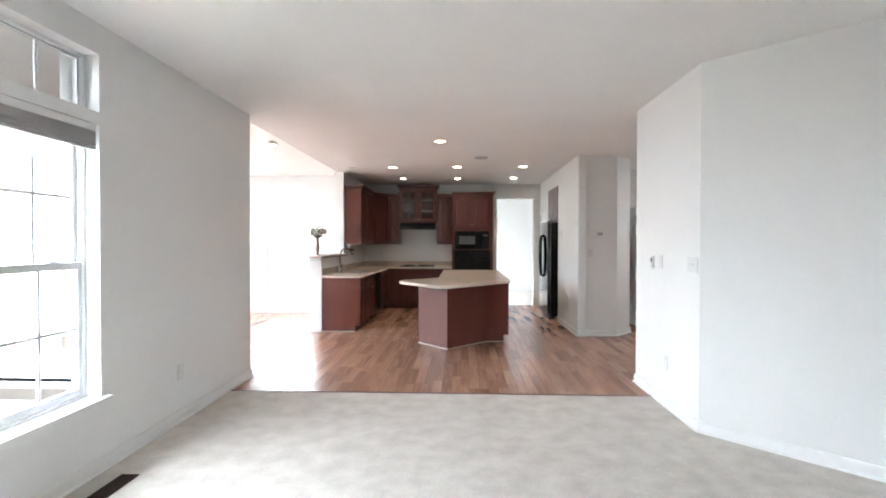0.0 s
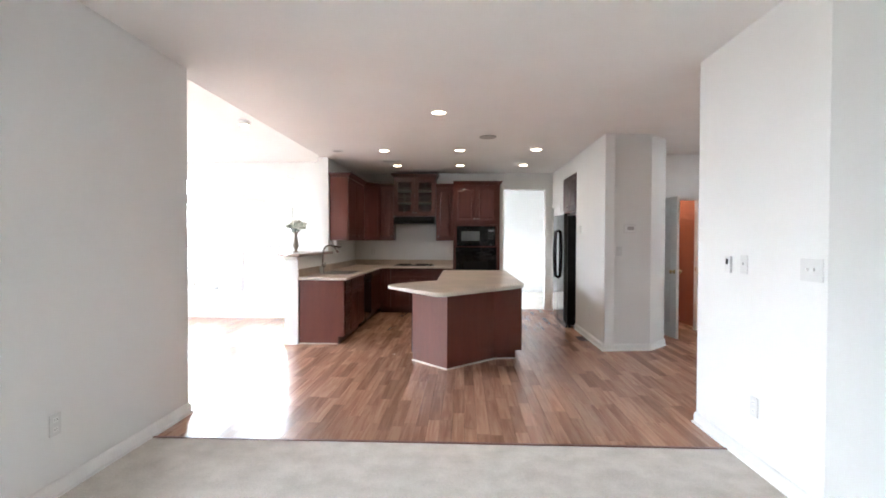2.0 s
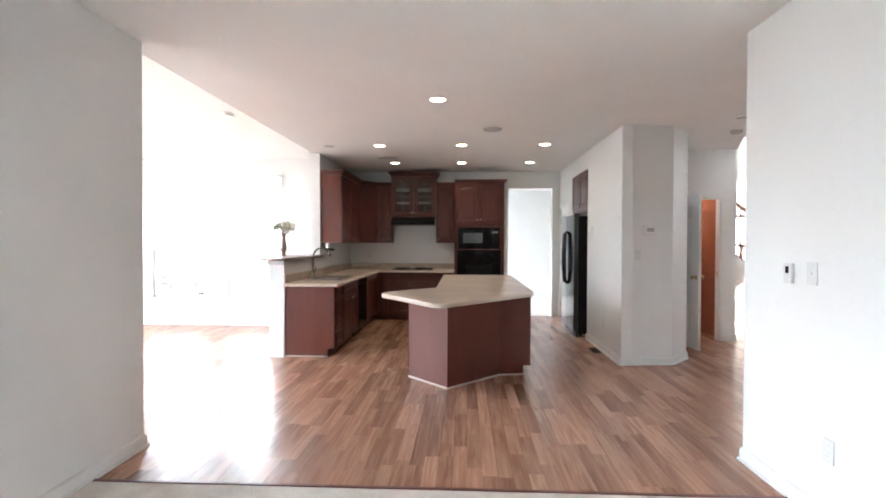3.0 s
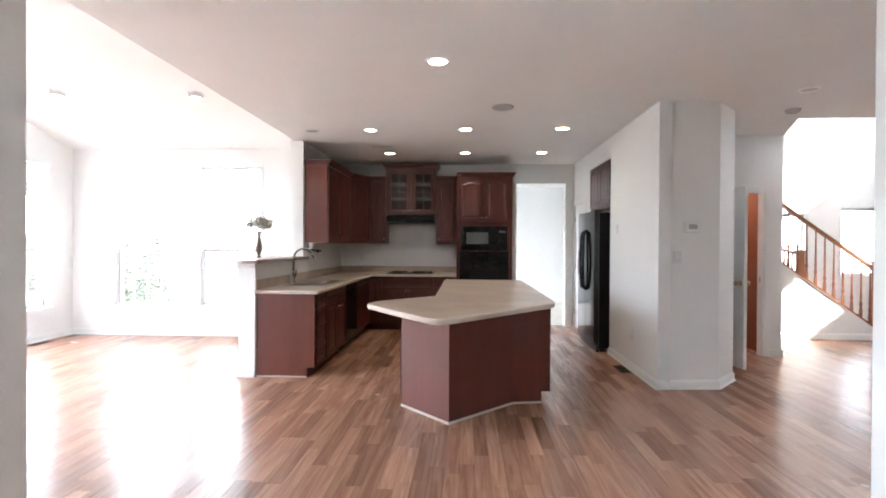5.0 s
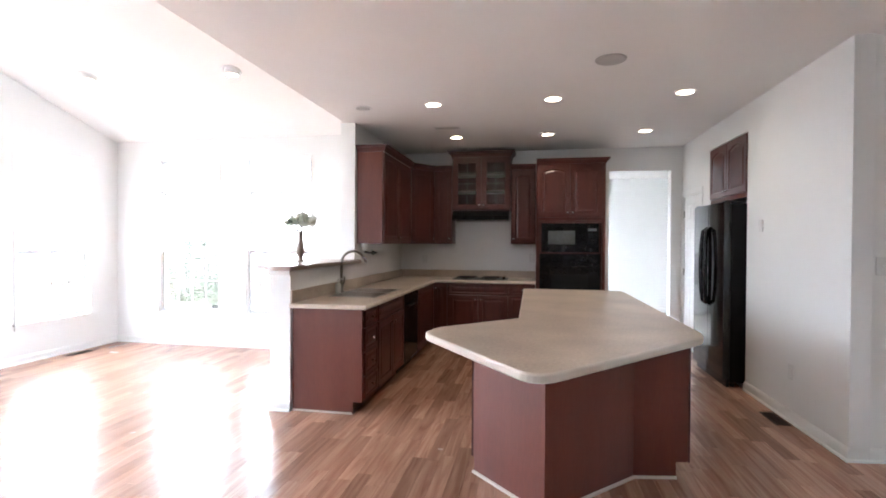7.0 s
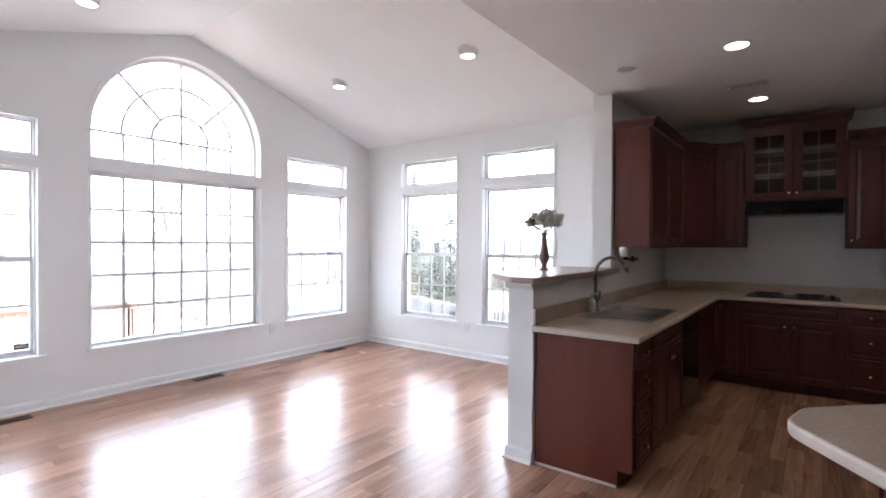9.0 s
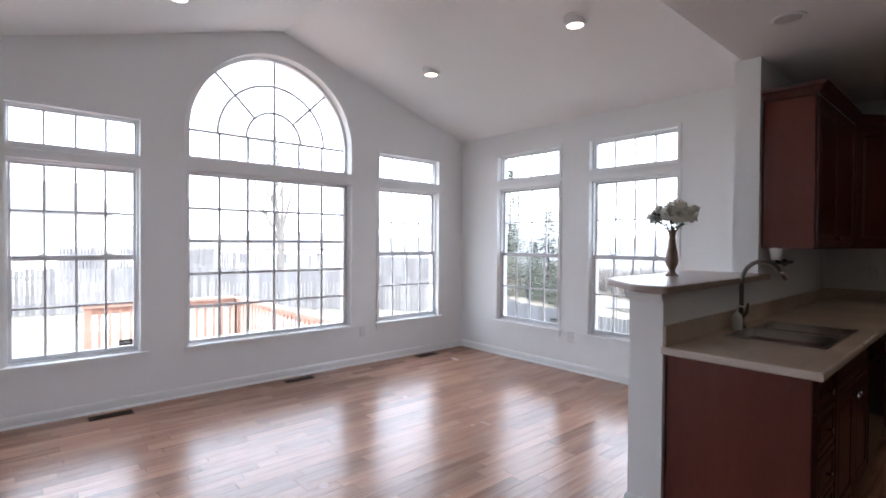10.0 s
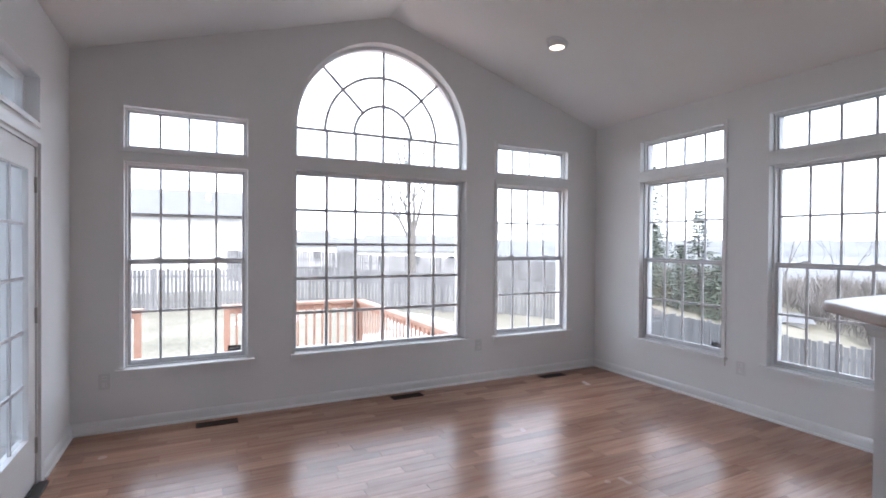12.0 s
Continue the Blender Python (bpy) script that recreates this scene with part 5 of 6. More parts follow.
for hx, hy, hz, r in heads:
    tube(bm, [(0, 0, 0.2), (hx * 0.4, hy * 0.4, 0.27), (hx, hy, hz)], 0.0025, 5)
part("stem", bm, LEAF, fl, "thin green stems")
bm = bmesh.new()
for k in range(190):
    a, h = rng.random() * 6.28, 0.25 + rng.random() * 0.09
    r0 = 0.02 + (h - 0.24) * 0.9
    p = Vector((math.cos(a) * r0, math.sin(a) * r0, h))
    d1 = Vector((math.cos(a + rng.uniform(-.6, .6)), math.sin(a + rng.uniform(-.6, .6)), rng.uniform(-0.3, 0.6))).normalized()
    t_ = d1.cross(Vector((0, 0, 1))).normalized() * 0.011
    ln = rng.uniform(0.03, 0.06)
    q = [bm.verts.new(v) for v in (p, p + d1 * ln * 0.5 + t_, p + d1 * ln, p + d1 * ln * 0.5 - t_)]
    bm.faces.new(q)
part("leaves", bm, LEAF, fl, "dark pointed leaves", kind="stuff")


# ---- ceiling fixtures ----
def downlight(m, lit=True, power=0.8, name="recessed_light"):
    o = thing(name, m, "round recessed ceiling light, lit" if lit else "round recessed ceiling light, unlit", "ceiling light", "recessed ceiling lights")
    part("trim_ring", lathe(bmesh.new(), [(0.090, -0.001), (0.087, -0.006), (0.072, -0.008), (0.070, -0.002), (0.0705, 0.0)], 32), TRIM, o, smooth=False)
    part("lens", lathe(bmesh.new(), [(0.0695, -0.002), (0.06, -0.003), (0.001, -0.0035)], 32), GLOW if lit else GRILLE, o, "glowing lens" if lit else "frosted lens")
    if lit:
        ld = bpy.data.lights.new("downlight", "SPOT")
        ld.energy, ld.color, ld.spot_size, ld.spot_blend, ld.shadow_soft_size = power, (1.0, 0.86, 0.68), radians(130), 0.8, 0.06
        lamp = new("downlight", ld)
        lamp.parent = o
        lamp.location = (0, 0, -0.012)
    return o


for x, y, on in ((0.42, 6.39, 1), (-0.515, 8.58, 1), (0.625, 8.575, 1), (1.765, 8.55, 1), (-0.515, 10.085, 1), (0.62, 10.08, 1), (1.755, 10.07, 1), (-1.235, 8.60, 0)):
    downlight(pose(x, y, CEIL_Z), bool(on))
sl = math.degrees(math.atan((RIDGE_Z - EAVE_Z) / (NY - RIDGE_Y)))


def vault_light(x, y):
    """An adjustable can set in the slope: a white collar proud of the ceiling and a level lens."""
    o = thing("sloped_ceiling_light", pose(x, y, vault_z(y)), "round adjustable ceiling light on the vaulted ceiling, lit", "ceiling light", "sloped ceiling lights")
    s = -1 if y > RIDGE_Y else 1
    ring = part("trim_ring", lathe(bmesh.new(), [(0.10, 0.0), (0.097, -0.008), (0.085, -0.012), (0.08, -0.004), (0.079, 0.0)], 28), VINYL, o)
    ring.matrix_local = pose(0, 0, 0, s * sl, 0, 0)
    part("collar", lathe(bmesh.new(), [(0.078, 0.02), (0.078, -0.035), (0.072, -0.045), (0.064, -0.045), (0.063, -0.03)], 28), VINYL, o)
    part("lens", lathe(bmesh.new(), [(0.0625, -0.036), (0.05, -0.04), (0.001, -0.041)], 28), GLOW, o, "glowing lens")


for x, y in ((-4.33, 8.46), (-2.64, 8.52), (-4.33, 6.08), (-2.64, 6.02)):
    vault_light(x, y)

dsc = thing("ceiling_speaker", pose(1.0, 7.64, CEIL_Z), "flat round grey ceiling speaker", "speaker")
part("grille", lathe(bmesh.new(), [(0.11, 0.0), (0.108, -0.008), (0.098, -0.012), (0.09, -0.009), (0.001, -0.011)], 32), GRILLE, dsc)
dsc = thing("smoke_detector", pose(3.92, 7.81, CEIL_Z), "round white smoke detector", "smoke detector")
part("body", lathe(bmesh.new(), [(0.07, 0.0), (0.068, -0.02), (0.05, -0.032), (0.001, -0.034)], 28), GRILLE, dsc, smooth=False)
downlight(pose(3.64, 7.155, CEIL_Z), False)


def register(m, w=0.30, h=0.11, mat=VENT, name="floor_vent", label="brown metal floor vent", n=14, up=0.004):
    o = thing(name, m, label, "vent")
    bm = bmesh.new()
    box(bm, -w / 2, -h / 2, 0.0, w / 2, -h / 2 + 0.015, up)
    box(bm, -w / 2, h / 2 - 0.015, 0.0, w / 2, h / 2, up)
    box(bm, -w / 2, -h / 2 + 0.015, 0.0, -w / 2 + 0.015, h / 2 - 0.015, up)
    box(bm, w / 2 - 0.015, -h / 2 + 0.015, 0.0, w / 2, h / 2 - 0.015, up)
    part("frame", bm, mat, o)
    part("pan", boxes((-w / 2 + 0.002, -h / 2 + 0.002, -0.0005, w / 2 - 0.002, h / 2 - 0.002, 0.0004)), mat if mat is VENT else GRILLE, o)
    bm = bmesh.new()
    for i in range(n):
        u = -w / 2 + 0.018 + (w - 0.036) * (i + 0.5) / n
        box(bm, u - 0.004, -h / 2 + 0.015, 0.0005, u + 0.004, h / 2 - 0.015, up * 0.8)
    part("slats", bm, mat, o)
    return o


for y in (5.78, 7.39, 9.09):
    register(pose(WX + 0.155, y, 0.0015, 0, 0, 90))
register(pose(-1.29, 2.66, 0.006, 0, 0, 90), label="brown metal vent set in the carpet")
register(pose(2.37, 8.22, 0.0015, 0, 0, 90))
register(pose(-0.55, 9.58, CEIL_Z, 180, 0, 0), 0.30, 0.12, PLATE, "ceiling_vent", "white slatted ceiling vent", 10)


# unseen globe, added only to brighten the terracotta walls
pl = thing("fill_globe", pose(3.95, 9.95, 2.6), "unseen globe lamp added to brighten the small room", "ceiling light")
part("base", lathe(bmesh.new(), [(0.07, 0.0), (0.07, -0.02), (0.04, -0.03), (0.001, -0.03)], 20), CHROME, pl)
part("globe", lathe(bmesh.new(), [(0.03, -0.031), (0.07, -0.06), (0.085, -0.10), (0.07, -0.14), (0.03, -0.165), (0.001, -0.168)], 20), FILL_GLOW, pl, "glowing globe", smooth=True)


def wall_plate(m, kind="outlet", w=0.075, h=0.118):
    """Face to -y, centred."""
    o = thing("wall_outlet" if kind == "outlet" else "light_switch", m, "white double wall outlet" if kind == "outlet" else "white light switch plate", "outlet" if kind == "outlet" else "switch",
              "wall plates")
    part("plate", boxes((-w / 2, -0.006, -h / 2, w / 2, 0.0, h / 2), bevel=0.002), PLATE, o)
    if kind == "outlet":
        for z in (-0.026, 0.026):
            part("socket", boxes((-0.016, -0.008, z - 0.014, 0.016, -0.0062, z + 0.014), bevel=0.0006), TRIM, o)
            part("slots", boxes((-0.008, -0.0085, z - 0.004, -0.006, -0.0081, z + 0.006), (0.006, -0.0085, z - 0.004, 0.008, -0.0081, z + 0.006)), DARK, o)
    else:
        n = max(1, round(w / 0.07))
        for i in range(n):
            u = (i - (n - 1) / 2) * 0.046
            part("toggle", boxes((u - 0.005, -0.016, -0.004, u + 0.005, -0.0062, 0.012), bevel=0.001), TRIM, o)
    return o


wall_plate(pose(WX, 5.02, 0.38, 0, 0, 90))
wall_plate(pose(WX, 8.245, 0.38, 0, 0, 90))
wall_plate(pose(-3.53, NY, 0.37))
wall_plate(pose(LX, 3.71, 0.395, 0, 0, 90))
wall_plate(pose(2.48, 4.25, 0.378, 0, 0, -90))
wall_plate(pose(2.48, 4.38, 1.248, 0, 0, -90), "switch")
wall_plate(pose(2.48, 3.77, 1.248, 0, 0, -90), "switch", 0.165)
wall_plate(pose(RX, 8.19, 0.392, 0, 0, -90))
wall_plate(pose(2.655, 7.482, 1.265, 0, 0, 6), "switch")
wall_plate(pose(-1.53, 8.02, 1.09, 0, 0, 90), "switch")
wall_plate(pose(-1.155, BY, 1.16), "outlet")
wall_plate(pose(0.44, BY, 1.19), "outlet")
wall_plate(pose(4.30, 10.55, 1.15), "switch")
kp = thing("wall_keypad", pose(2.48, 4.555, 1.241, 0, 0, -90), "small white keypad with a dark display", "keypad")
part("plate", boxes((-0.032, -0.018, -0.055, 0.032, 0, 0.055), bevel=0.004), PLATE, kp)
part("display", boxes((-0.014, -0.0195, 0.0, 0.012, -0.0182, 0.038)), DARKGLASS, kp)
kp = thing("wall_sensor", pose(RX, 8.725, 1.57, 0, 0, -90), "small white sensor box above a blank plate", "sensor")
part("upper_box", boxes((-0.03, -0.02, 0.0, 0.03, 0, 0.055), bevel=0.004), PLATE, kp)
part("lower_box", boxes((-0.03, -0.014, -0.055, 0.03, 0, -0.006), bevel=0.004), PLATE, kp)
th = thing("thermostat", pose(2.79, 7.4975, 1.55, 0, 0, 6), "white thermostat with a grey display", "thermostat")
part("plate", boxes((-0.082, -0.006, -0.055, 0.082, 0, 0.055), bevel=0.003), PLATE, th)
part("body", boxes((-0.065, -0.028, -0.042, 0.065, -0.0062, 0.042), bevel=0.005), VINYL, th)
part("display", boxes((-0.04, -0.0295, -0.018, 0.045, -0.0282, 0.028)), BLIND, th, "grey display")

# ---- staircase ----
SLOPE, STX = 0.712, 6.905             # rise over run; where the stringer meets the floor
st = thing("staircase", pose(0, 0, 0), "white painted staircase side with wooden steps", "staircase")
part("side_wall", plate([(4.572, 0), (STX, 0), (4.572, (STX - 4.572) * SLOPE)], [], lambda u, v, w_: (u, w_, v), 10.22, 10.30), WALL, st, "white panel below the stairs")
for i in range(9):
    xr = STX - i * 0.26 - 0.12
    part("riser", boxes((xr - 0.02, 10.30, i * 0.185, xr, 11.3, (i + 1) * 0.185 - 0.025)), TRIM, st)
    part("tread", boxes((xr - 0.29, 10.301, (i + 1) * 0.185 - 0.0245, xr + 0.02, 11.3, (i + 1) * 0.185), bevel=0.004), RAILWOOD, st)
prof = lambda a, b, h0, h1: [(a, (STX - a) * SLOPE + h0), (b, (STX - b) * SLOPE + h0), (b, (STX - b) * SLOPE + h1), (a, (STX - a) * SLOPE + h1)]      # noqa: E731
part("stringer_cap", plate(prof(4.573, 6.80, 0.0, 0.028), [], lambda u, v, w_: (u, w_, v), 10.205, 10.315), RAILWOOD, st)
part("baseboard", sweep(bmesh.new(), [(4.573, 10.22), (STX - .1, 10.22)], [(o, z + 0.001) for o, z in BASE]), TRIM, st)


def railing(y, x0, x1, dz, name="stair_railing"):
    r = thing(name, pose(0, 0, 0), "stained wooden stair handrail with slim turned balusters", "railing", "stair railings")
    part("handrail", plate(prof(x0, x1, 0.855 + dz, 0.905 + dz), [], lambda u, v, w_: (u, w_, v), y - 0.028, y + 0.028), RAILWOOD, r)
    x = x0 + 0.06
    first = None
    while x < x1 - 0.05:
        z = (STX - x) * SLOPE + dz
        bm_ = boxes((-0.015, -0.015, 0.02, 0.015, 0.015, 0.15), bevel=0.002)
        lathe(bm_, [(0.016, 0.15), (0.021, 0.165), (0.013, 0.185), (0.022, 0.235), (0.013, 0.29), (0.016, 0.31), (0.013, 0.45), (0.009, 0.865)], 10)
        if first is None:
            ob = part("baluster", bm_, BALUSTER, r)
            first = ob.data
        else:
            bm_.free()
            ob = part("baluster", first, None, r)
        ob.location = (x, y, z)
        x += 0.131
    bm_ = boxes((x1 - 0.045, y - 0.045, -0.0, x1 + 0.045, y + 0.045, 1.0), (x1 - 0.06, y - 0.06, 0.999, x1 + 0.06, y + 0.06, 1.03), bevel=0.006)
    ob = part("newel_post", bm_, RAILWOOD, r)
    ob.location = (0, 0, max(0.0, (STX - x1) * SLOPE + dz))
    return r


railing(10.26, 4.60, 6.72, 0.0)

# the far railing beyond the stairs
r = thing("hall_railing", pose(0, 0, 0), "stained wooden railing with a square newel post beyond the stairs", "railing", "stair railings")
q = [(5.0, 1.60), (6.42, 1.22), (6.42, 1.27), (5.0, 1.65)]
part("handrail", plate(q, [], lambda u, v, w_: (u, w_, v), 11.50, 11.56), RAILWOOD, r)
part("newel_post", boxes((6.40, 11.48, 0.0, 6.50, 11.58, 1.28), (6.385, 11.465, 1.2801, 6.515, 11.595, 1.31), bevel=0.006), RAILWOOD, r)
for i in range(10):
    x = 5.1 + i * 0.135
    part("baluster", boxes((x - 0.012, 11.518, 0.3, x + 0.012, 11.542, 1.60 - (x - 5.0) * 0.268)), BALUSTER, r)
part("platform", boxes((4.6, 11.45, 0.0, 6.55, 12.19, 0.30)), WALL, r)

for nm, u0, u1, v0, v1 in (("window_9", 5.6, 6.97, 0.75, 1.99), ("window_10", 7.62, 8.35, 0.85, 2.10)):
    win = thing(nm, pose(u0, 12.2, 0), "plain hall window with a raised blind", "window", kind="structure")
    bm = bmesh.new()
    ring_box(bm, 0, v0, u1 - u0, v1, 0.04, 0.07, 0.15, 0.003)
    part("window_frame", bm, VINYL, win)
    part("meeting_rail", boxes((0.04, 0.08, (v0 + v1) / 2 - 0.02, u1 - u0 - 0.04, 0.12, (v0 + v1) / 2 + 0.02)), SASH, win)
    pane(win, 0.03, v0 + 0.03, u1 - u0 - 0.03, v1 - 0.03, 0.10)
    casing(win, 0, v0, u1 - u0, v1, 0.02)
    part("blind_headrail", boxes((0.01, 0.02, v1 - 0.06, u1 - u0 - 0.01, 0.06, v1 - 0.005), bevel=0.003), BLIND, win, "grey raised blind")


# ---- outdoors ----
def ground_z(x, y):
    """The plot falls away to the north and rises a little to the west."""
    fall = min(1.0, max(0.35, (x + 26) / 12))
    z = GROUND - 0.115 * fall * max(0.0, y - 8.0) * min(1.0, max(0.0, y - 8) / 8)
    z -= 0.01 * max(0.0, -x - 16)
    return max(z, -9.0)


bm = bmesh.new()
xs = [-3000, -900, -300, -120, -70, -50, -40, -32, -26, -22, -18, -15, -12, -9, -5.4, 0, 10, 30, 100, 900, 3000]
ys = [-3000, -900, -200, -60, -20, -5, 0, 3, 6, 9, 11, 13, 16, 20, 25, 32, 45, 70, 120, 300, 900, 3000]
grid = [[bm.verts.new((x, y, ground_z(x, y) if (abs(x) < 200 and y < 200) else (-30 if y > 200 else -12 if x < -200 else ground_z(0, 0)))) for y in ys] for x in xs]
for i in range(len(xs) - 1):
    for j in range(len(ys) - 1):
        bm.faces.new((grid[i][j], grid[i + 1][j], grid[i + 1][j + 1], grid[i][j + 1]))
part("ground", bm, GRASS, None, "winter lawn of pale dry grass", category="ground", kind="structure")

# deck outside the sunroom
DZ = -0.50
dk = thing("deck", pose(0, 0, 0), "redwood deck outside the sunroom", "deck")
bm = bmesh.new()
y = 1.0
while y < 8.25:
    box(bm, -9.40, y, DZ - 0.03, -5.42, y + 0.137, DZ)
    y += 0.143
part("deck_boards", bm, DECK, dk, "reddish boards laid side by side", kind="stuff")
part("rim_board", boxes((-9.44, 1.0, DZ - 0.30, -9.401, 8.29, DZ - 0.005), (-9.40, 8.252, DZ - 0.30, -5.42, 8.29, DZ - 0.005)), DECK, dk)
for px, py in ((-9.3, 1.2), (-9.3, 4.8), (-9.3, 8.1), (-5.7, 8.1)):
    part("footing_post", boxes((px - 0.07, py - 0.07, ground_z(px, py) - 0.02, px + 0.07, py + 0.07, DZ - 0.031)), DECK, dk)


def deck_rail(ax, ay, bx, by, label="redwood deck railing with square balusters"):
    r = thing("deck_railing", pose(ax, ay, DZ, 0, 0, math.degrees(math.atan2(by - ay, bx - ax))), label, "railing", "deck railings")
    n = math.hypot(bx - ax, by - ay)
    part("cap_rail", boxes((-0.07, -0.075, 0.90, n + 0.07, 0.075, 0.94), bevel=0.004), DECK, r)
    part("upper_rail", boxes((0.0, -0.02, 0.80, n, 0.02, 0.885)), DECK, r)
    part("lower_rail", boxes((0.0, -0.02, 0.08, n, 0.02, 0.16)), DECK, r)
    for k in (0.0, n):
        part("post", boxes((k - 0.045, -0.045, 0.0, k + 0.045, 0.045, 0.899)), DECK, r)
    k, mesh = 0.14, None
    while k < n - 0.1:
        if mesh is None:
            ob = part("baluster", boxes((-0.018, -0.038, 0.05, 0.018, -0.0205, 0.86)), DECK, r)
            mesh = ob.data
        else:
            ob = part("baluster", mesh, None, r)
        ob.location = (k, 0, 0)
        k += 0.135
    return r


deck_rail(-9.33, 6.05, -9.33, 8.20)
deck_rail(-9.33, 8.20, -5.50, 8.20)
deck_rail(-9.33, 1.1, -9.33, 4.85)
bm = boxes(*[(-9.45 - 0.28 * (i + 1), 4.9, DZ - 0.17 * (i + 1) - 0.04, -9.45 - 0.28 * i, 6.0, DZ - 0.17 * (i + 1)) for i in range(4)])
s = thing("deck_steps", pose(0, 0, 0), "redwood steps down to the lawn", "steps")
part("steps", bm, DECK, s)
part("side_boards", plate([(-10.6, ground_z(-10.6, 5.5)), (-9.45, ground_z(-9.45, 5.5)), (-9.45, DZ - 0.1)], [], lambda u, v, w_: (u, w_, v), 4.86, 4.90), DECK, s)


def fence(ax, ay, bx, by, h=1.75, lift=0.0, label="weathered grey picket fence with rails and posts"):
    f = thing("garden_fence", pose(ax, ay, 0, 0, 0, math.degrees(math.atan2(by - ay, bx - ax))), label, "fence", "garden fences")
    n = math.hypot(bx - ax, by - ay)
    dx, dy = (bx - ax) / n, (by - ay) / n
    rng_ = random.Random(int(abs(ax * 10 + by)))
    pk, rl, ps = bmesh.new(), bmesh.new(), []
    k = 0.0
    while k < n:
        z = ground_z(ax + dx * k, ay + dy * k) + lift
        hh = h + rng_.uniform(-0.03, 0.03)
        box(pk, k, -0.012, z + 0.04, k + 0.125, 0.006, z + hh - 0.05)
        k += 0.15
    k = 0.0
    while k < n:
        e_ = min(k + 2.4, n)
        z0_, z1_ = (ground_z(ax + dx * q_, ay + dy * q_) + lift for q_ in (k, e_))
        for hz in (0.35, 1.35):
            v = [rl.verts.new(p) for p in ((k, 0.007, z0_ + hz), (e_, 0.007, z1_ + hz), (e_, 0.007, z1_ + hz + 0.09), (k, 0.007, z0_ + hz + 0.09))]
            u = [rl.verts.new((p.co.x, 0.045, p.co.z)) for p in v]
            rl.faces.new(v), rl.faces.new(u[::-1])
            for i in range(4):
                rl.faces.new((v[i], v[(i + 1) % 4], u[(i + 1) % 4], u[i]))
        ps.append((k, z0_))
        k += 2.4
    part("pickets", pk, FENCE, f, "grey upright pickets", kind="stuff")
    part("rails", rl, FENCE, f)
    for k, z in ps:
        part("post", boxes((k - 0.05, 0.008, z - 0.1, k + 0.05, 0.11, z + h)), FENCE, f)
    return f


fence(-27, -10, -20.4, 19)
fence(-20.4, 19, -17.8, 23.6)
fence(-17.8, 23.6, -9.6, 19.6)
fence(-9.6, 19.6, 6, 16.5)
fence(-34, 4, -30, 30, 2.0, 0.5)

sn = thing("snow_patch", pose(0, 0, 0), "patch of old snow on the lawn", "snow")
sn["kind"] = "stuff"
rng = random.Random(9)
bm = bmesh.new()
for cx, cy, r in ((-14, 11, 1.6), (-17, 13.5, 2.4), (-12, 13, 1.2), (-20, 8, 1.5)):
    c0 = bm.verts.new((cx, cy, ground_z(cx, cy) + 0.10))
    ring = []
    for i in range(18):
        a = 2 * math.pi * i / 18
        rr = r * (0.7 + 0.5 * rng.random())
        x, y = cx + rr * math.cos(a) * 1.5, cy + rr * math.sin(a)
        ring.append(bm.verts.new((x, y, ground_z(x, y) - 0.02)))
    for i in range(18):
        bm.faces.new((c0, ring[i], ring[(i + 1) % 18]))
part("snow", bm, SNOW, sn, kind="stuff")


def neighbour(m, w, d, h, roof_h, label):
    o = thing("neighbour_house", m, label, "house", "neighbouring houses")
    part("wall", plate(rect(-w / 2, 0, w / 2, d), [], lambda u, v, w_: (u, v, w_), 0, h), SIDING, o)
    bm_ = bmesh.new()
    e_ = 0.5
    a = [bm_.verts.new(p) for p in ((-w / 2 - e_, -e_, h - 0.1), (w / 2 + e_, -e_, h - 0.1), (w / 2 + e_, d + e_, h - 0.1), (-w / 2 - e_, d + e_, h - 0.1))]
    r_ = [bm_.verts.new(p) for p in ((-w / 2 + d * 0.12, d / 2, h + roof_h), (w / 2 - d * 0.1, d / 2, h + roof_h))]
    bm_.faces.new(a[::-1]), bm_.faces.new((a[0], a[1], r_[1], r_[0])), bm_.faces.new((a[1], a[2], r_[1])), bm_.faces.new((a[2], a[3], r_[0], r_[1])), bm_.faces.new((a[3], a[0], r_[0]))
    part("roof", bm_, ROOF, o, "grey hipped shingle roof")
    for i in range(3 if w > 10 else 0):
        x = -w / 2 + w * (i + 0.6) / 3.4
        wn_ = part("window", boxes((x, -0.06, h * 0.35, x + 1.0, -0.005, h * 0.35 + 1.3)), TRIM, o)
        part("pane", boxes((x + 0.07, -0.066, h * 0.35 + 0.07, x + 0.93, -0.061, h * 0.35 + 1.23)), DARKGLASS, wn_)
    part("vent_pipe", lathe(bmesh.new(), [(0.15, h), (0.15, h + roof_h * 0.8)], 8, (w * 0.12, d * 0.3, 0)), TRIM, o)
    return o


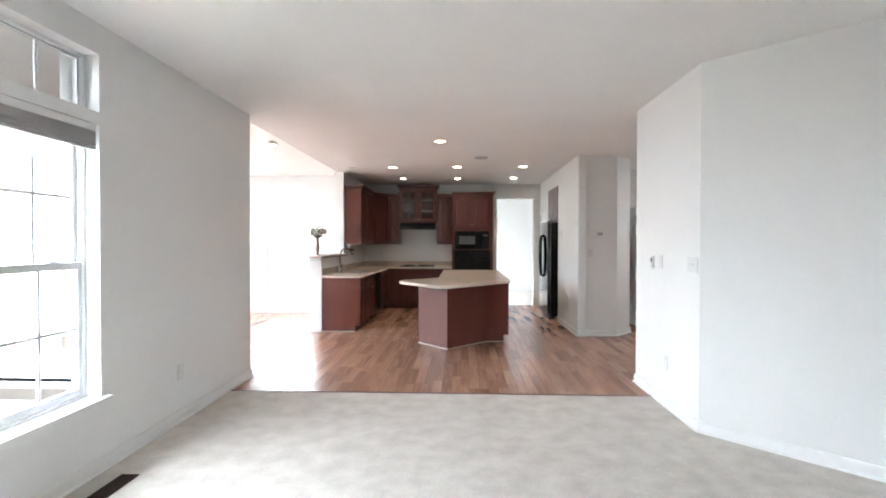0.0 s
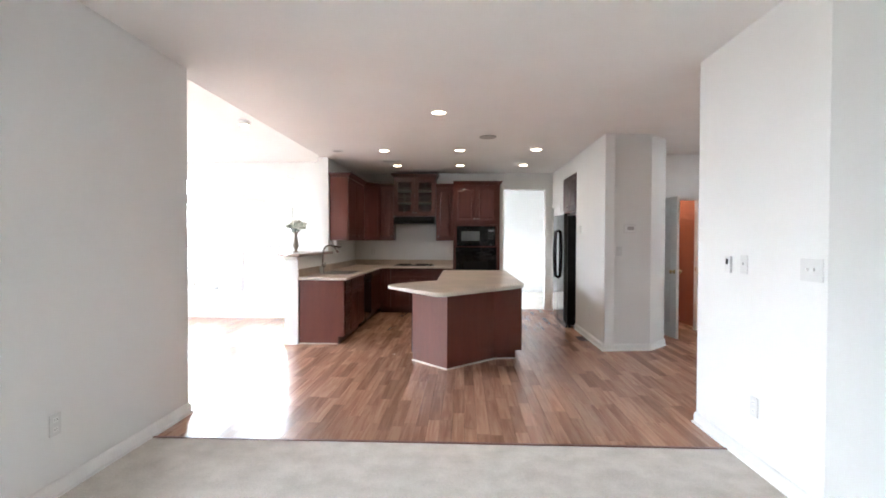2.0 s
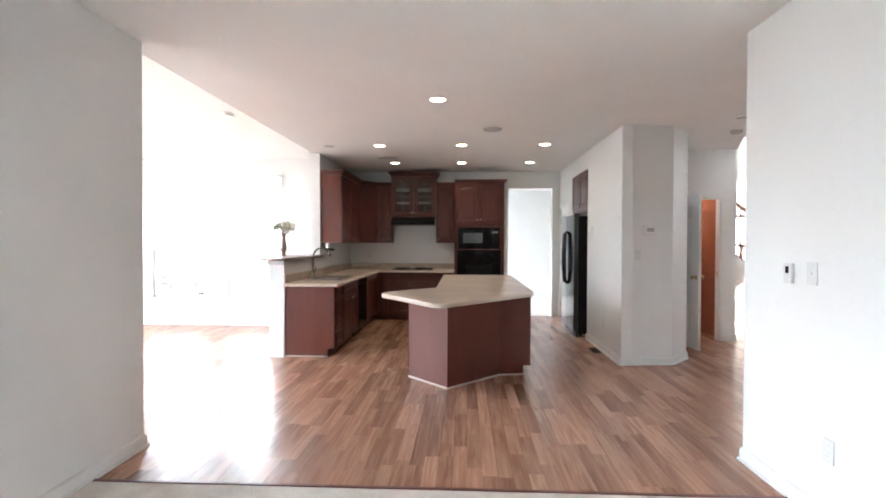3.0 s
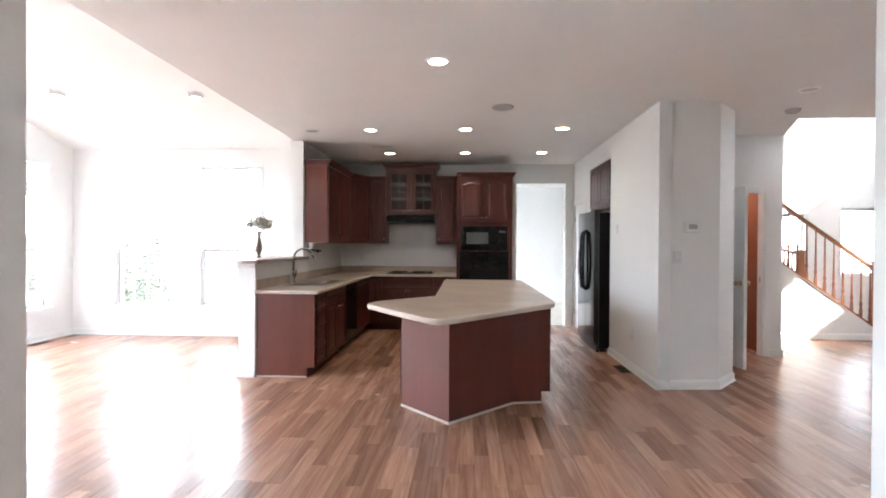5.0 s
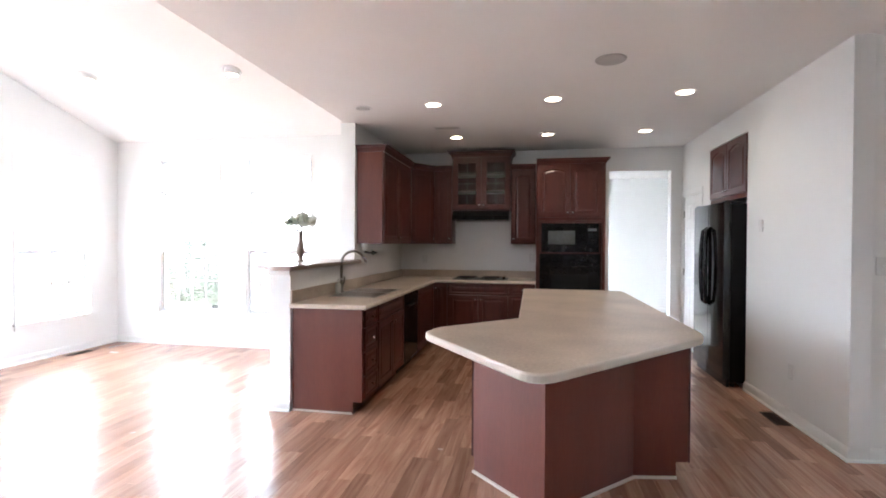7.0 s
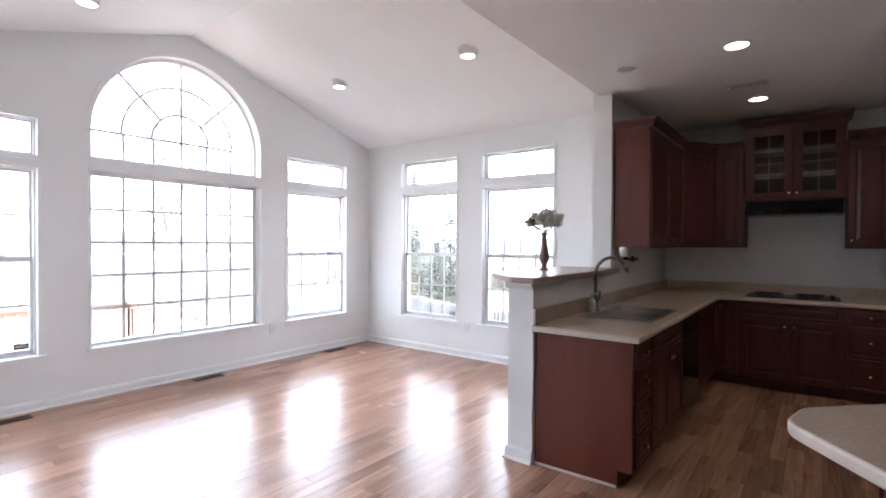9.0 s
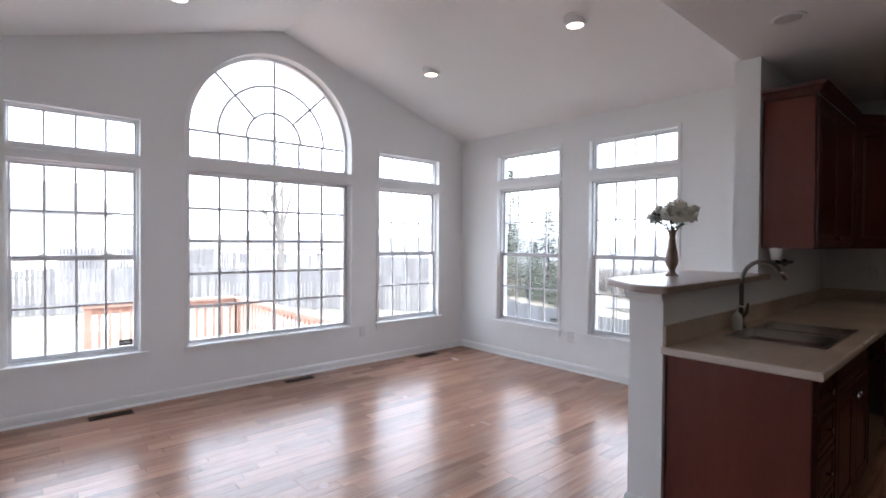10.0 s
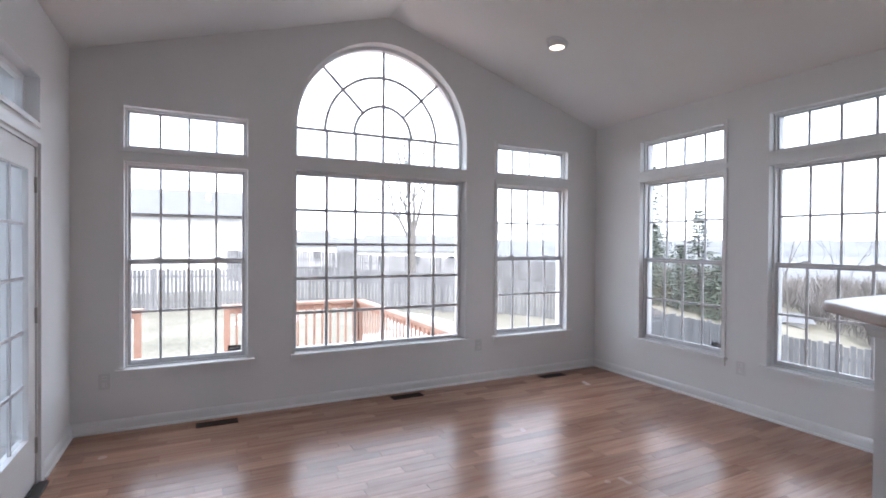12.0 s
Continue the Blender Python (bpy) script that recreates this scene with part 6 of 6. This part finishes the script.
def bare_tree(x, y, h, seed, spread=0.42, r=0.16, label="bare winter tree with fine twigs"):
    """A tapered trunk, limbs that fork, and thin twigs."""
    t = thing("bare_tree", pose(x, y, ground_z(x, y) - 0.05), label, "tree", "bare trees")
    g = random.Random(seed)
    trunk = [(0, 0, 0), (g.uniform(-.1, .1), g.uniform(-.1, .1), h * 0.22), (g.uniform(-.2, .2), g.uniform(-.2, .2), h * 0.42)]
    part("trunk", tube(bmesh.new(), trunk, [r * 1.25, r, r * 0.8], 9), BARK, t)
    limbs, twigs = bmesh.new(), bmesh.new()

    def grow(p, d, ln, rad, depth):
        pts, q, dd = [p], p, d
        for _ in range(3):
            dd = (dd + Vector((g.uniform(-.18, .18), g.uniform(-.18, .18), g.uniform(-.02, .16)))).normalized()
            q = q + dd * ln / 3
            pts.append(q)
        tube(limbs if depth < 2 else twigs, pts, [rad, rad * 0.85, rad * 0.7, rad * 0.5], 6 if depth < 2 else 4)
        if depth < 4:
            for _ in range(g.choice((2, 3, 3))):
                b = pts[g.choice((2, 3, 3))]
                side = Vector((g.uniform(-1, 1), g.uniform(-1, 1), g.uniform(-0.1, 0.7))).normalized()
                grow(b, (dd * 0.75 + side * spread * 1.6).normalized(), ln * g.uniform(0.6, 0.8), rad * 0.55, depth + 1)

    top = Vector(trunk[-1])
    for k in range(5):
        a = 2 * math.pi * (k + g.random() * 0.6) / 5
        base = Vector(trunk[1]).lerp(top, g.uniform(0.4, 1.0)) if k else top
        grow(base, Vector((math.cos(a) * spread, math.sin(a) * spread, 1)).normalized(), h * 0.27, r * 0.55, 0)
    part("limbs", limbs, BARK, t)
    part("twigs", twigs, BARK, t, kind="stuff")
    return t


def spruce(x, y, h, seed, wide=0.27):
    """An evergreen: trunk and drooping whorls of needle sprays with gaps."""
    t = thing("evergreen_tree", pose(x, y, ground_z(x, y) - 0.05), "dark green evergreen tree with uneven drooping branches", "tree", "evergreen trees")
    g = random.Random(seed)
    part("trunk", tube(bmesh.new(), [(0, 0, 0), (0, 0, h * 0.5), (0, 0, h * 0.97)], [h * 0.018, h * 0.011, 0.01], 8), BARK, t)
    verts, faces = [], []
    z = h * 0.06
    while z < h * 0.98:
        reach = (h - z) * wide + 0.12
        for k in range(13):
            a = g.random() * 2 * math.pi
            ln = reach * g.uniform(0.55, 1.12)
            droop = g.uniform(0.05, 0.35)
            steps = max(3, int(ln / 0.22))
            for s_ in range(1, steps + 1):
                f = s_ / steps
                p = Vector((math.cos(a) * ln * f, math.sin(a) * ln * f, z - droop * ln * f + 0.12 * ln * f * f))
                for _ in range(6):
                    d = Vector((math.cos(a) + g.uniform(-.9, .9), math.sin(a) + g.uniform(-.9, .9), g.uniform(-0.7, 0.35))).normalized()
                    w = Vector((-d.y, d.x, g.uniform(-.5, .5))).normalized() * g.uniform(0.02, 0.045)
                    e = p + d * g.uniform(0.12, 0.28)
                    n = len(verts)
                    verts += [tuple(p - w * 0.4), tuple(p + w * 0.4), tuple((p + e) / 2 + w), tuple(e), tuple((p + e) / 2 - w)]
                    faces.append((n, n + 1, n + 2, n + 3, n + 4))
        z += 0.17 + h * 0.008
    me = bpy.data.meshes.new("needles")
    me.from_pydata(verts, [], faces)
    part("crown", me, NEEDLE, t, "needle sprays", kind="stuff")
    return t


neighbour(pose(-33.5, 5.2, -1.6, 0, 0, 90), 8.6, 9, 4.6, 1.9, "white neighbour house with a grey roof behind the fence")
# this house and the tree after it are added to darken the patio door glass
neighbour(pose(-34, -9.0, -1.6, 0, 0, 80), 11, 9, 4.8, 2.2, "white house added to darken the view through the patio door")
bare_tree(-19.0, 1.2, 8.0, 23, r=0.12)
# added to block the sky that glares off the hall floor
neighbour(pose(10, 22, -1.6), 22, 9, 5.8, 2.8, "unseen white-sided house added to block sky behind the hall windows")
neighbour(pose(-62, 32, -2.5, 0, 0, 70), 16, 9, 3.0, 2.2, "pale distant house with small windows")
neighbour(pose(-74, 17, -2.0, 0, 0, 80), 14, 9, 3.0, 2.4, "pale distant house beyond the fences")
neighbour(pose(-19.6, 38.5, -5.4, 0, 0, 30), 3.4, 3, 2.2, 0.3, "low white outbuilding below the lawn")
bare_tree(-29.4, 17.7, 10.2, 3, r=0.20)
bare_tree(-15.2, 32.0, 9.5, 8, r=0.032)
bare_tree(-14.0, 34.0, 7.5, 15, spread=0.5, r=0.03)
bare_tree(-36, 28, 7.0, 12, r=0.10)
bare_tree(-10.5, 40.0, 8.5, 19, spread=0.5, r=0.04)
for i, (x, y, h) in enumerate(((-24.3, 33.0, 10.6), (-22.0, 34.6, 7.2), (-23.2, 31.4, 5.2), (-20.6, 36.0, 5.6), (-27.0, 36.5, 6.6), (-19.6, 33.0, 4.4), (-21.4, 32.0, 4.6), (-25.6, 30.6, 4.8))):
    spruce(x, y, h * 0.88, 2 + i, 0.30)


def woods(points, h, seed, name="far_woods", mat=None, label="brown leafless scrub and woods far off"):
    """A belt of ragged scrub: many thin upright clumps."""
    g = random.Random(seed)
    o = thing(name, pose(0, 0, 0), label, "woods")
    o["kind"] = "stuff"
    verts, faces = [], []
    for (ax, ay, az), (bx, by, bz), n in points:
        for _ in range(n):
            f = g.random()
            x, y = ax + (bx - ax) * f + g.uniform(-4, 4), ay + (by - ay) * f + g.uniform(-4, 4)
            z = ground_z(x, y) - 0.1
            hh = h * g.uniform(0.5, 1.15)
            for k in range(30):
                a = g.random() * 6.28
                l_ = g.uniform(0.1, 0.34) * hh
                w = 0.003 * hh
                b0 = Vector((x + math.cos(a) * 0.15, y + math.sin(a) * 0.15, z + hh * g.uniform(0, 0.4)))
                e = b0 + Vector((math.cos(a) * l_, math.sin(a) * l_, hh * g.uniform(0.35, 0.65)))
                s_ = Vector((-math.sin(a), math.cos(a), 0)) * w
                m_ = (b0 + e) / 2 + Vector((g.uniform(-.1, .1), g.uniform(-.1, .1), 0)) * hh * 0.5
                q = len(verts)
                verts += [tuple(b0 - s_), tuple(b0 + s_), tuple(m_ + s_ * 3), tuple(e), tuple(m_ - s_ * 3)]
                faces.append((q, q + 1, q + 2, q + 3, q + 4))
    me = bpy.data.meshes.new("scrub")
    me.from_pydata(verts, [], faces)
    part("scrub", me, mat or SCRUB, o, kind="stuff")
    return o


woods([((-44, 46, -9), (18, 44, -9), 900), ((-50, 62, -10), (30, 66, -10), 900), ((-40, 30, -4), (-26, 40, -7), 160)], 2.5, 31)
woods([((-80, -10, -2.5), (-84, 60, -3.5), 500)], 4.0, 33)

# the valley and the far ridges
rng = random.Random(77)
for dist, top, wob, base, nm in ((420, -6, 5, -40, "near"), (900, 2, 9, -60, "mid"), (2200, 24, 16, -120, "far")):
    bm = bmesh.new()
    prev = None
    n = 120
    for i in range(n + 1):
        a = radians(-20 + 150 * i / n)
        h_ = top + wob * noise.noise(Vector((i * 0.11, dist * 0.01, 0))) + wob * 0.35 * noise.noise(Vector((i * 0.5, dist, 0)))
        c, s_ = -math.sin(a), math.cos(a)
        row_ = [bm.verts.new((c * dist * k, s_ * dist * k, z)) for k, z in ((0.8, base), (0.93, base + (h_ - base) * 0.75), (1.0, h_), (1.25, base))]
        if prev:
            for j in range(3):
                bm.faces.new((prev[j], prev[j + 1], row_[j + 1], row_[j]))
        prev = row_
    part("backdrop", bm, HILL, None, "bluish wooded ridges in the distance", smooth=True, category="hills", kind="structure")


# ---- laminate floor: strips along y, laid last ----
FLOOR_OBJ, FLOOR_ISL = floor_material("laminate_strip", "object"), floor_material("laminate_field", "island")
lam = thing("floor_laminate", pose(0, 0, 0), "glossy reddish-brown strip laminate floor", "floor", kind="structure")
FW, FL_ = 0.092, 0.62
rng = random.Random(21)
outline = [(WX, 4.53), (9.0, 4.53), (9.0, 12.2), (4.57, 12.2), (4.57, 10.6), (3.36, 10.6), (3.36, 9.05), (2.6, 9.05), (2.6, BY + .1), (-1.55, BY + .1), (-1.55, NY), (WX, NY)]


def inside(x, y):
    if y < 4.53 or y > 12.2:
        return False
    if x < -1.6:
        return WX < x and SY - 0.05 < y < NY
    if x < 2.6:
        return y < BY + 0.09
    if x < 4.57:
        return y < 10.55
    return x < 9.0


cells, x = [], WX
while x < 9.0:
    y = SY - 0.30 - rng.random() * FL_
    while y < 12.2:
        ln = FL_ * (0.75 + 0.5 * rng.random())
        y0, y1 = max(y, 4.53), y + ln
        if -1.68 > x and y0 < SY:
            y0 = SY
        if y1 > y0 + 0.03:
            cy = (y0 + y1) / 2
            if inside(x + FW / 2, y0 + 0.01):
                top_y = NY if x < -1.6 else BY + 0.1 if x < 2.6 else 10.55 if x < 4.57 else 12.2
                cells.append((x, y0, min(y1, top_y)))
        y += ln
    x += FW
near = [c for c in cells if -1.2 < c[0] < 2.2 and 4.5 < c[1] < 7.9][:300]
chosen = set(near)
G = 0.00015


def strip_faces(verts, faces, x, y0, y1, cx=0.0, cy=0.0):
    b = 0.0005
    n = len(verts)
    a0, a1, c0, c1 = x + G - cx, x + FW - G - cx, y0 + G - cy, y1 - G - cy
    verts += [(a0, c0, -0.0045), (a1, c0, -0.0045), (a1, c1, -0.0045), (a0, c1, -0.0045),
              (a0 + b, c0 + b, 0.0), (a1 - b, c0 + b, 0.0), (a1 - b, c1 - b, 0.0), (a0 + b, c1 - b, 0.0)]
    faces += [[n + i for i in f] for f in ((4, 5, 6, 7), (0, 1, 5, 4), (1, 2, 6, 5), (2, 3, 7, 6), (3, 0, 4, 7))]


verts, faces = [], []
for c in cells:
    if c not in chosen:
        strip_faces(verts, faces, *c)
me = bpy.data.meshes.new("plank_field")
me.from_pydata(verts, [], faces)
part("plank_field", me, FLOOR_ISL, lam, "strip laminate", kind="stuff")
shared = {}
for x, y0, y1 in near:
    key = round((y1 - y0) / 0.03)
    if key not in shared:
        verts, faces = [], []
        strip_faces(verts, faces, -FW / 2, 0, y1 - y0)
        shared[key] = (bpy.data.meshes.new("plank"), y1 - y0)
        shared[key][0].from_pydata(verts, [], faces)
        shared[key][0].materials.append(FLOOR_OBJ)
    me, ln = shared[key]
    ob = new("plank", me)
    ob.parent = lam
    ob.location = (x + FW / 2, y0, 0)
    ob.scale = (1, (y1 - y0) / ln, 1)
